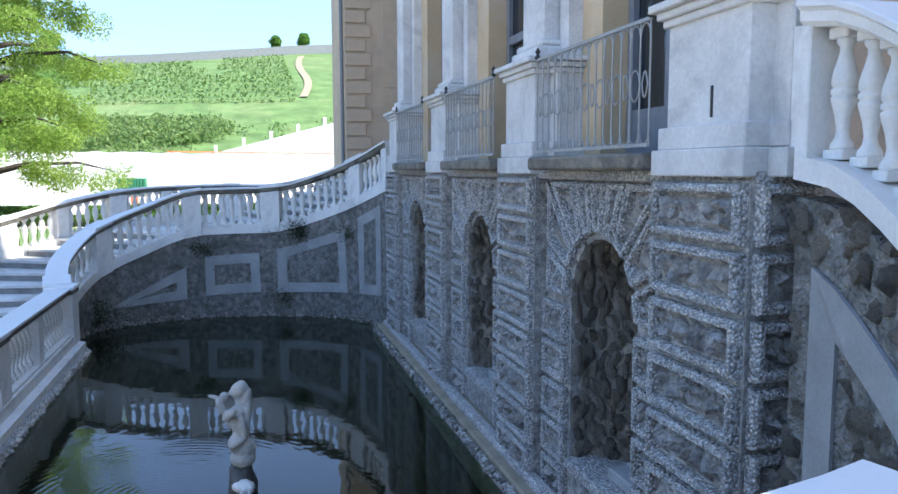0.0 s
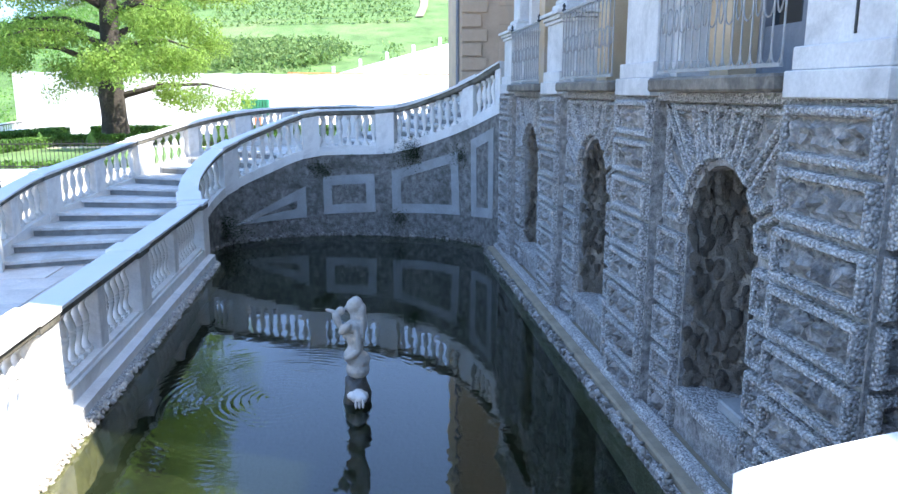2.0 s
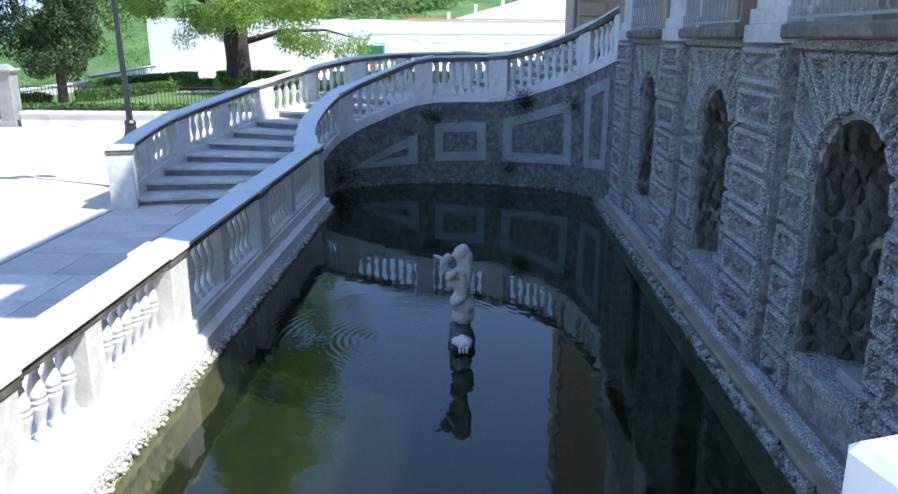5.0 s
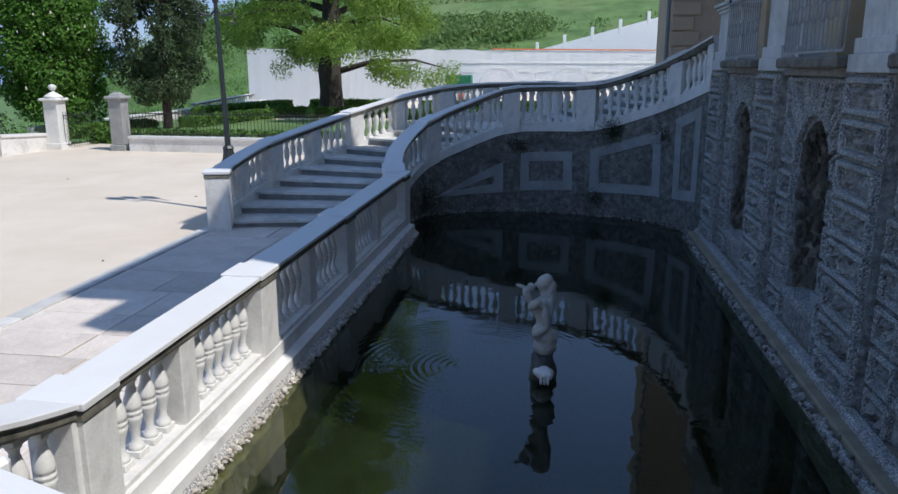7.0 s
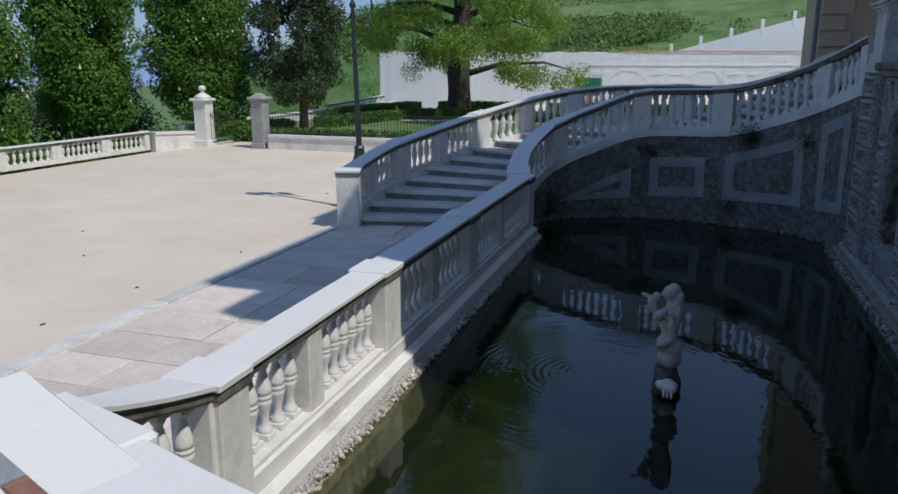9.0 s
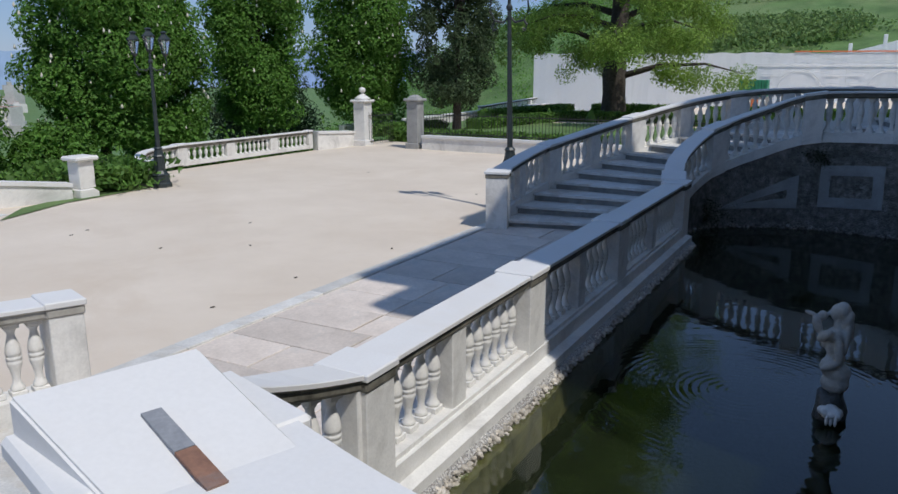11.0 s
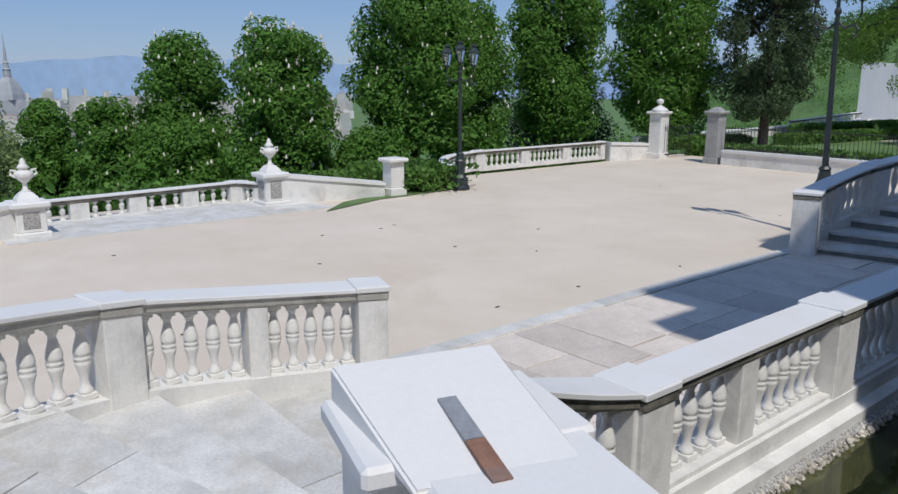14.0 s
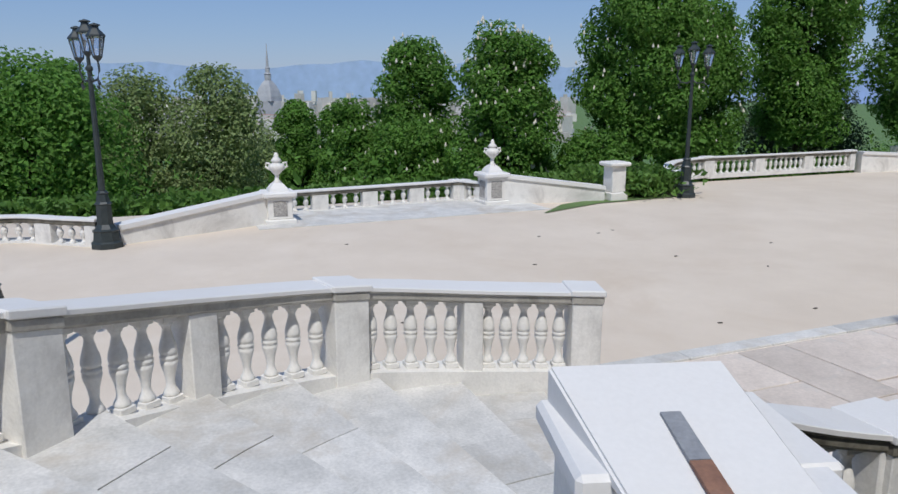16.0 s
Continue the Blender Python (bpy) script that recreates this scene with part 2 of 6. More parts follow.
def box(bm, x0, x1, y0, y1, z0, z1, bevel=0.0):
    r = bmesh.ops.create_cube(bm, size=1, matrix=Matrix.Translation(((x0 + x1) / 2, (y0 + y1) / 2, (z0 + z1) / 2)) @ Matrix.Diagonal((x1 - x0, y1 - y0, z1 - z0, 1)))
    if bevel:
        es = {e for v in r["verts"] for e in v.link_edges}
        bmesh.ops.bevel(bm, geom=list(es), offset=bevel, segments=1, affect="EDGES")
    return bm


def boxm(bevel=0.0, **k):
    return box(bmesh.new(), k["x"][0], k["x"][1], k["y"][0], k["y"][1], k["z"][0], k["z"][1], bevel)


def lathe(bm, profile, seg=12, at=(0, 0, 0)):
    rings = []
    for rad, z in profile:
        rings.append([bm.verts.new((at[0] + rad * math.cos(2 * math.pi * i / seg), at[1] + rad * math.sin(2 * math.pi * i / seg), at[2] + z)) for i in range(seg)])
    for a, b in zip(rings, rings[1:]):
        for i in range(seg):
            bm.faces.new((a[i], a[(i + 1) % seg], b[(i + 1) % seg], b[i]))
    bm.faces.new(rings[0][::-1])
    bm.faces.new(rings[-1])
    return bm


def tube(bm, pts, radii, seg=6):
    """A tapered tube through the points."""
    rings = []
    pts = [Vector(p) for p in pts]
    for i, p in enumerate(pts):
        d = (pts[min(i + 1, len(pts) - 1)] - pts[max(i - 1, 0)]).normalized()
        u = d.cross(Vector((0.31, 0.2, 0.93) if abs(d.z) < 0.9 else (1, 0.1, 0))).normalized()
        w = d.cross(u)
        rings.append([bm.verts.new(p + radii[i] * (math.cos(2 * math.pi * k / seg) * u + math.sin(2 * math.pi * k / seg) * w)) for k in range(seg)])
    for a, b in zip(rings, rings[1:]):
        for k in range(seg):
            bm.faces.new((a[k], a[(k + 1) % seg], b[(k + 1) % seg], b[k]))
    bm.faces.new(rings[0][::-1])
    bm.faces.new(rings[-1])
    return bm


class Curve:
    """A smooth path through (x, y, z) points, walked by length in plan."""

    def __init__(self, pts, straight=False):
        pts = [Vector(p) for p in pts]
        out = []
        for i in range(len(pts) - 1):
            p0, p1, p2, p3 = pts[max(i - 1, 0)], pts[i], pts[i + 1], pts[min(i + 2, len(pts) - 1)]
            for k in range(16):
                t = k / 16
                if straight:
                    out.append(p1.lerp(p2, t))
                else:
                    out.append(0.5 * ((2 * p1) + (p2 - p0) * t + (2 * p0 - 5 * p1 + 4 * p2 - p3) * t * t + (3 * p1 - p0 - 3 * p2 + p3) * t ** 3))
        out.append(pts[-1])
        self.pts = out
        self.s = [0.0]
        for a, b in zip(out, out[1:]):
            self.s.append(self.s[-1] + (b - a).xy.length)
        self.length = self.s[-1]

    def at(self, s):
        s = min(max(s, 0), self.length)
        i = int(np.searchsorted(self.s, s, side="right")) - 1
        i = min(i, len(self.pts) - 2)
        f = (s - self.s[i]) / max(self.s[i + 1] - self.s[i], 1e-6)
        return self.pts[i].lerp(self.pts[i + 1], f)

    def side(self, s):
        """The unit vector in plan to the right of the way."""
        d = (self.at(s + 0.06) - self.at(s - 0.06)).xy.normalized()
        return Vector((d.y, -d.x, 0))

    def angle(self, s):
        d = (self.at(s + 0.06) - self.at(s - 0.06)).xy
        return math.atan2(d.y, d.x)


def sweep(bm, curve, s0, s1, profile, step=0.25, marks=()):
    """Sweep a closed profile of (aside, up) along the curve."""
    n = max(1, int(round((s1 - s0) / step)))
    rings = []
    for i in range(n + 1):
        s = s0 + (s1 - s0) * i / n
        p, r = curve.at(s), curve.side(s)
        rings.append([bm.verts.new(p + r * a + Vector((0, 0, u))) for a, u in profile])
    k = len(profile)
    for a, b in zip(rings, rings[1:]):
        for i in range(k):
            f = bm.faces.new((a[i], a[(i + 1) % k], b[(i + 1) % k], b[i]))
            f.material_index = 1 if i in marks else 0
    bm.faces.new(rings[0][::-1])
    bm.faces.new(rings[-1])
    return bm


def slab_profile(w, lo, hi, lip=0.0):
    if not lip:
        return [(-w, lo), (w, lo), (w, hi), (-w, hi)]
    return [(-w + lip, lo), (w - lip, lo), (w - lip, lo + (hi - lo) * 0.45), (w, lo + (hi - lo) * 0.55), (w, hi - 0.012), (w - 0.012, hi),
            (-w + 0.012, hi), (-w, hi - 0.012), (-w, lo + (hi - lo) * 0.55), (-w + lip, lo + (hi - lo) * 0.45)]


# ---- balustrades ----
BAL_H = 0.65


def baluster_mesh(mat, h=BAL_H):
    prof = [(0.062, 0.075), (0.066, 0.1), (0.058, 0.13), (0.040, 0.17), (0.034, 0.23), (0.045, 0.33), (0.066, 0.43), (0.072, 0.475), (0.060, 0.49), (0.072, 0.505),
            (0.072, 0.535), (0.058, 0.55), (0.070, 0.565), (0.072, 0.60), (0.064, 0.67), (0.046, 0.75), (0.034, 0.82), (0.036, 0.86), (0.052, 0.885), (0.055, 0.92)]
    bm = lathe(bmesh.new(), [(r * 0.89, z * h) for r, z in prof], 12)
    for f in bm.faces:
        f.smooth = True
    box(bm, -0.063, 0.063, -0.063, 0.063, 0, 0.078 * h, 0.006)
    box(bm, -0.060, 0.060, -0.060, 0.060, 0.918 * h, h, 0.006)
    return mesh_of(bm, "baluster", mat)


BALUSTER = baluster_mesh(MARBLE)


def rail_profile(w):
    """A thin cap over a set-back moulding."""
    half = [(w - 0.055, -0.13), (w - 0.030, -0.105), (w - 0.026, -0.055), (w - 0.012, -0.040), (w, -0.034), (w, -0.005), (w - 0.005, 0.0)]
    return [(-half[0][0], -0.13)] + half + [(-a, u) for a, u in half[:0:-1]]


def balustrade(label, curve, posts, spacing=0.19, width=0.15, post=0.2, height=0.90, group="", under=0.0, name="balustrade", per=0, moulding=None):
    """A run of rail, plinth, posts and balusters; the curve is the middle of the rail's top. posts: (s, half length, proud)."""
    base = curve.at(0)
    root = thing(name, (base.x, base.y, base.z - height), label, "balustrade", group)
    shift = Matrix.Translation(-Vector((base.x, base.y, base.z - height)))
    low = height - 0.13 - BAL_H

    def local(bm):
        bmesh.ops.transform(bm, matrix=shift, verts=bm.verts)
        return bm

    # Faces below the cap get the darker stain-and-shade tone.
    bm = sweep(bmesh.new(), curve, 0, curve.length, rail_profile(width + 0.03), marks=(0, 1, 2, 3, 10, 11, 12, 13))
    part("rail", local(bm), [MARBLE_TOP, moulding or MARBLE_STAINED_SHADED], root)
    bm = sweep(bmesh.new(), curve, 0, curve.length, slab_profile(width, -height - under, -height + low))
    part("plinth", local(bm), MARBLE, root)
    for s, half, proud in posts:
        p, a = curve.at(s), curve.angle(s)
        ends = (curve.at(s + half).z - p.z, curve.at(s - half).z - p.z)
        bm = bmesh.new()
        if proud > 0.01:
            box(bm, -half, half, -width - proud, width + proud, -height - under - 0.004, -0.034, 0.008)
        else:
            box(bm, -half, half, -width + 0.015, width - 0.015, -height + low - 0.01, -0.12, 0.008)
        for v in bm.verts:
            f = v.co.x / max(half, 0.01)
            v.co.z += (ends[0] * max(f, 0) + ends[1] * max(-f, 0)) * 0.9
        me = mesh_of(bm, "post", MARBLE)
        ob = part("post", me, None, root)
        ob.matrix_basis = shift @ Matrix.Translation(p) @ Matrix.Rotation(a, 4, "Z")
        if proud > 0.01:
            bm = box(bmesh.new(), -half - 0.025, half + 0.025, -width - proud - 0.03, width + proud + 0.03, -0.036, 0.022, 0.010)
            for v in bm.verts:
                f = v.co.x / (half + 0.025)
                v.co.z += ends[0] * max(f, 0) + ends[1] * max(-f, 0)
            part("cap", mesh_of(bm, "cap", MARBLE_TOP), None, ob)
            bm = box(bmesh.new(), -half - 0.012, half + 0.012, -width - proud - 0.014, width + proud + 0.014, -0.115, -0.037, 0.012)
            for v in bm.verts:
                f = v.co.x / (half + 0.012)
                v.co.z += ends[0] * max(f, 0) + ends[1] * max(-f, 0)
            part("moulding", bm, moulding or MARBLE_STAINED_SHADED, ob)
    stops = [(s - h, s + h) for s, h, _ in posts]
    for (a0, a1), (b0, b1) in zip(stops, stops[1:]):
        gap = b0 - a1
        n = per or max(1, int(round(gap / spacing)))
        for i in range(n):
            s = a1 + gap * (i + 0.5) / n
            p = curve.at(s)
            ob = part("baluster", BALUSTER, None, root)
            ob.matrix_basis = shift @ Matrix.Translation(p - Vector((0, 0, 0.13 + BAL_H))) @ Matrix.Rotation(curve.angle(s), 4, "Z")
    return root


# ---- plan of the basin and the two stairs ----
YC = 8.70
INNER = [(-3.0, 13.95, 1.07), (-3.09, 14.74, 1.42), (-2.74, 15.82, 1.88), (-1.80, 16.46, 2.30), (-1.01, 16.65, 2.57), (-0.25, 16.68, 2.62), (0.80, 16.44, 2.66), (1.68, 16.12, 2.90), (2.46, 15.45, 3.24), (2.88, 14.45, 3.55)]
OUTER = [(-6.08, 12.95, 1.12), (-6.25, 13.8, 1.17), (-6.1, 15.2, 1.42), (-5.5, 16.6, 1.70), (-4.7, 17.95, 2.02), (-3.5, 19.0, 2.38), (-2.2, 19.8, 2.58), (-0.5, 20.2, 2.63), (1.0, 20.1, 2.65), (2.3, 19.8, 3.0), (3.1, 19.5, 3.4)]
NEAR_OUTER = [(-5.86, 3.95, 1.10), (-6.18, 2.85, 1.16), (-6.22, 1.62, 1.30), (-5.7, 0.38, 1.48), (-4.88, -0.67, 1.72), (-3.9, -1.6, 2.08), (-2.8, -2.3, 2.4), (-1.0, -2.8, 2.6)]
NEAR_INNER = [(-2.88, 3.85, 1.05), (-2.90, 3.1, 1.24), (-2.62, 2.15, 1.62), (-1.75, 1.30, 2.0)]
NEAR_UPPER = [(2.92, 3.3, 3.84), (2.90, 2.85, 3.74), (2.55, 2.0, 3.35), (1.95, 1.45, 3.0)]
FRONT = [(-2.90, 3.85, 1.05), (-2.90, 13.95, 1.05)]
inner, outer = Curve(INNER), Curve(OUTER)
near_inner, near_outer, near_upper = Curve(NEAR_INNER), Curve(NEAR_OUTER), Curve(NEAR_UPPER)
front = Curve(FRONT, True)


def ground_height(x, y):
    """The forecourt is level; beyond it the slope falls to the plain in the west and climbs a hill in the north."""
    west = max(0.0, -x - 19.0)
    north = max(0.0, y - 62.0)
    face = 1 / (1 + math.exp((-x - 80) / 11.0))
    stay = min(1.0, max(0.0, (y - 52) / 55)) ** 1.5 * face
    z = -88.0 * (1 - math.exp(-(west / 170.0) ** 1.15)) * (1 - stay)
    z += face * (39.0 + 0.12 * max(-60.0, min(40.0, x))) * (1 - math.exp(-(north / 95.0) ** 1.5))
    z += 0.8 * noise.noise((x / 31, y / 31, 0)) * min(1, (west + north) / 40)
    return z


bm = bmesh.new()
xs = [-4800, -3600, -2600, -1900, -1400, -1000, -700, -500, -380, -300, -240, -200, -165, -135, -110, -90, -75, -62, -52, -44, -37, -31, -26, -22, -19.5, -18, -12, -6.4, -3.1]
xs += [3.1, 8, 15, 25, 40, 60, 90, 130, 200, 320, 600, 1200, 2500]
ys = [-2500, -1200, -500, -200, -100, -50, -25, -10, -0.4, 3.9, 13.3, 17.2, 22, 30, 40, 50, 58, 62, 66, 71, 77, 84, 92, 100, 110, 120, 132, 145, 160, 180, 210, 260, 350, 500, 800, 1300, 2200, 3500]
grid = [[bm.verts.new((x, y, ground_height(x, y))) for y in ys] for x in xs]
for i in range(len(xs) - 1):
    for j in range(len(ys) - 1):
        if xs[i] >= -3.15 and xs[i] < 3.0 and -0.5 < ys[j] < 17:
            continue
        f = bm.faces.new((grid[i][j], grid[i + 1][j], grid[i + 1][j + 1], grid[i][j + 1]))
        cx, cy = (xs[i] + xs[i + 1]) / 2, (ys[j] + ys[j + 1]) / 2
        f.material_index = 0 if (cx > -19.5 and cy < 60) or (cx > -36 and 42 < cy < 70) else 1
        f.smooth = True
structure("ground", bm, [GRAVEL, GRASS], "pale gravel forecourt running into grassy slopes", "ground")

bm = box(bmesh.new(), -3.4, 3.4, 0.3, 17.0, -1.3, -1.05)
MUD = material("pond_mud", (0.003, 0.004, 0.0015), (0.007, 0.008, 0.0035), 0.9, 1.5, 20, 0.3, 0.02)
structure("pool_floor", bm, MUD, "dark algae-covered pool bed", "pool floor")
bm = bmesh.new()
vs = [bm.verts.new(v) for v in ((-3.1, 0.6, WATER), (3.1, 0.6, WATER), (3.1, 16.75, WATER), (-3.1, 16.75, WATER))]
bm.faces.new(vs)
structure("water", bm, POND_WATER, "still dark green pool water with rings", "water").visible_shadow = False

# paved strip before the basin
bm = boxm(x=(-6.3, -2.7), y=(1.9, 14.2), z=(-0.3, 0.008))
paving = structure("pavement", bm, PAVING, "worn grey and pink stone paving slabs", "pavement")

# front kerb under the balustrade, a stepped plinth with a pebbled foot in the water
bm = bmesh.new()
sweep(bm, front, 0, front.length, [(-0.2, -1.4), (0.30, -1.4), (0.30, -0.99), (0.19, -0.97), (0.19, -0.82), (-0.2, -0.82)], 1.0)
structure("basin_kerb", bm, MARBLE, "stained white marble basin kerb", "kerb")
bm = sweep(bmesh.new(), front, 0, front.length, [(0.0, -1.9), (0.37, -1.9), (0.35, -1.12), (0.302, -1.08), (0.0, -1.08)], 0.3)
structure("basin_foot", bm, PEBBLE, "rough pebbled foot of the basin kerb", "kerb")

bm = sweep(bmesh.new(), front, 0, front.length, [(0.3, -2.2), (0.47, -2.2), (0.44, -1.7), (0.40, -1.34), (0.3, -1.25)], 0.12)
for v in bm.verts:
    v.co.x += 0.07 * noise.noise(v.co * 2.2) + 0.04 * noise.noise(v.co * 7)
    v.co.z += 0.03 * noise.noise(v.co * 5)
SILT = material("pond_silt", (0.13, 0.10, 0.055), (0.27, 0.215, 0.13), 0.9, 5, 40, 0.8, 0.02, (0.07, 0.06, 0.035), 1.5)
structure("shallow_bank", bm, SILT, "silty yellow bank under the shallow water", "pool floor")

# a ragged fringe of pebbles where the kerb meets the water
rp = random.Random(17)
pebbles = bmesh.new()
for k in range(900):
    y = rp.uniform(3.9, 13.9)
    r = rp.uniform(0.014, 0.034)
    m = Matrix.Translation((-2.535 + rp.uniform(-0.035, 0.03), y, WATER + rp.uniform(-0.02, 0.055))) @ Euler((rp.uniform(0, 3), rp.uniform(0, 3), 0)).to_matrix().to_4x4() @ Matrix.Diagonal((r, r * 1.3, r * 0.8, 1))
    bmesh.ops.create_icosphere(pebbles, subdivisions=1, radius=1, matrix=m)
# One pebble stone in two copies: darkened for shaded walls, pale for the sunlit kerb.
SHADE_PEBBLE_STONE = material("shaded_pebbles", (0.13, 0.12, 0.10), (0.34, 0.315, 0.275), 0.85, 6, 50, 0.4, 0.005, per_piece=0.35, island=True)
LIT_PEBBLE_STONE = material("sunlit_pebbles", (0.38, 0.34, 0.28), (0.62, 0.57, 0.50), 0.8, 6, 50, 0.4, 0.005, per_piece=0.3, island=True)
tagged(new("kerb_pebbles", mesh_of(pebbles, "kerb_pebbles", LIT_PEBBLE_STONE)), "ragged pale pebbles along the kerb at the waterline", "pebbles", kind="stuff")

L = front.length
balustrade("white marble balustrade along the pool's front edge", front, [(0.10, 0.17, 0.045), (1.35, 0.12, 0), (2.95, 0.2, 0.03), (4.45, 0.12, 0), (6.0, 0.22, 0.03), (7.9, 0.12, 0), (L - 0.15, 0.24, 0.05)], height=0.97)
balustrade("shaded inner balustrade of the far curved stair", inner, [(0.12, 0.14, 0.04), (2.08, 0.17, 0.03), (3.96, 0.18, 0.03), (5.62, 0.2, 0.03), (7.6, 0.15, 0.0), (inner.length - 0.1, 0.1, 0)], height=0.97)
balustrade("outer balustrade of the far curved stair", outer, [(0.2, 0.2, 0.06), (1.35, 0.13, 0), (2.6, 0.2, 0.03), (3.9, 0.13, 0), (5.2, 0.2, 0.03), (6.5, 0.13, 0), (7.8, 0.2, 0.03), (9.0, 0.13, 0), (10.6, 0.2, 0.03), (outer.length - 0.2, 0.2, 0.03)], height=0.97, under=0.2)
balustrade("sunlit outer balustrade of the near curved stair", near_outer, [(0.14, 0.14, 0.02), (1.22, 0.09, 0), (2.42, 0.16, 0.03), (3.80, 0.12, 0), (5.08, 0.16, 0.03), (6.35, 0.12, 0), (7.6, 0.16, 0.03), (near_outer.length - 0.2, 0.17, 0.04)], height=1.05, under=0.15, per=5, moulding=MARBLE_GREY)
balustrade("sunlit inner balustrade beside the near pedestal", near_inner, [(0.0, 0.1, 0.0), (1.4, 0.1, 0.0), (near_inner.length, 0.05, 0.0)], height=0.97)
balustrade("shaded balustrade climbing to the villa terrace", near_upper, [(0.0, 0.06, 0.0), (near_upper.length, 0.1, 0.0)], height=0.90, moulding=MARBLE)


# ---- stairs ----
# Riser stone is coloured dark to carry the shade under the nosings.
RISER = material("shade_dark_riser", (0.20, 0.20, 0.193), (0.34, 0.335, 0.32), 0.85, 4, 40, 0.3, 0.006)
def stair(label, a, b, a_range, b_range, z0, z1, steps, landing):
    root = thing("stone_stair", (a.at(0).x, a.at(0).y, 0), label, "stair", kind="structure")
    shift = Matrix.Translation(-Vector((a.at(0).x, a.at(0).y, 0)))
    rise = (z1 - z0) / steps
    for i in range(steps + 1):
        z = z0 + rise * (i + 1) if i < steps else z1
        f0 = i / steps
        f1 = (i + 1) / steps + 0.015
        sa0, sb0 = a_range[0] + (a_range[1] - a_range[0]) * f0, b_range[0] + (b_range[1] - b_range[0]) * f0
        if i < steps:
            sa1, sb1 = a_range[0] + (a_range[1] - a_range[0]) * f1, b_range[0] + (b_range[1] - b_range[0]) * f1
        else:
            sa1, sb1 = landing
        k = 3 if i < steps else 10
        ring = [(a.at(sa0 + (sa1 - sa0) * j / k), b.at(sb0 + (sb1 - sb0) * j / k)) for j in range(k + 1)]
        width = (ring[0][0] - ring[0][1]).length
        cut = [0.0, 0.29 + 0.11 * math.sin(i * 2.1), 0.68 + 0.10 * math.sin(i * 3.7 + 1), 1.0] if i < steps else [0.0, 0.24, 0.5, 0.77, 1.0]
        for n, (u0, u1) in enumerate(zip(cut, cut[1:])):
            g0, g1 = (0.004 / width if n else 0.0), (0.004 / width if u1 < 1 else 0.0)
            dz = 0.0025 * math.sin(i * 5.3 + n * 2.9)
            bm = bmesh.new()
            rows = [(p.lerp(q, u0 + g0), p.lerp(q, u1 - g1)) for p, q in ring]
            top = [[bm.verts.new((p.x, p.y, z + dz)) for p in q] for q in rows]
            nose = [[bm.verts.new((p.x, p.y, z - 0.05)) for p in q] for q in rows]
            for t0, t1, n0, n1 in zip(top, top[1:], nose, nose[1:]):
                bm.faces.new((t0[0], t0[1], t1[1], t1[0]))
                bm.faces.new((n0[0], n0[1], n1[1], n1[0]))
                bm.faces.new((t0[0], t1[0], n1[0], n0[0]))
                bm.faces.new((t0[1], t1[1], n1[1], n0[1]))
            bm.faces.new((top[0][0], top[0][1], nose[0][1], nose[0][0]))
            bm.faces.new((top[-1][0], top[-1][1], nose[-1][1], nose[-1][0]))
            bmesh.ops.transform(bm, matrix=shift, verts=bm.verts)
            part("tread" if i < steps else "landing_slab", bm, STEP_STONE, root)
        # the riser under the nosing, set back
        bm = bmesh.new()
        d = (a.at(sa0 + 0.05) - a.at(sa0)).xy.normalized() * 0.07
        p, q = a.at(sa0), b.at(sb0)
        v = [(p.x + d.x, p.y + d.y), (q.x + d.x, q.y + d.y)]
        e = [(a.at(sa1).x, a.at(sa1).y), (b.at(sb1).x, b.at(sb1).y)]
        pts = [v[0], v[1], e[1], e[0]]
        lo = [bm.verts.new((*c, max(z0 - 0.2, z - rise - 0.3))) for c in pts]
        hi = [bm.verts.new((*c, z - 0.045)) for c in pts]
        for j in range(4):
            bm.faces.new((lo[j], lo[(j + 1) % 4], hi[(j + 1) % 4], hi[j]))
        bmesh.ops.transform(bm, matrix=shift, verts=bm.verts)
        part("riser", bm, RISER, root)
    return root


stair("shaded curved stone stair with worn treads", inner, outer, (0.05, 4.0), (0.25, 7.8), 0, 1.65, 10, (5.6, 10.4))
stair("upper flight of the far curved stair", inner, outer, (5.6, inner.length), (10.4, outer.length), 1.65, 2.9, 8, (inner.length, outer.length))
near_full = Curve([(x, 2 * YC - y - 0.1, z) for x, y, z in INNER])
near_steps_out = Curve(NEAR_OUTER + [(1.0, -2.6, 2.6), (3.2, -2.2, 3.4)])
stair("sunlit curved pale stone stair with worn treads", near_full, near_steps_out, (0.45, 4.3), (0.55, 8.6), 0, 1.5, 10, (near_full.length, near_steps_out.length))

# the curved wall that carries the far stair, with its facing
TOP = 0.97


def stair_wall(name, curve, label, s1):
    bm = sweep(bmesh.new(), curve, 0.0, s1, [(-0.10, -1.0), (0.13, -1.0), (0.13, -TOP + 0.02), (-0.10, -TOP + 0.02)], 0.2)
    rings = [v for v in bm.verts]
    for i in range(0, len(rings), 4):
        for k in (0, 1):
            rings[i + k].co.z = -1.0
    return structure(name, bm, RUBBLE, label, "wall")


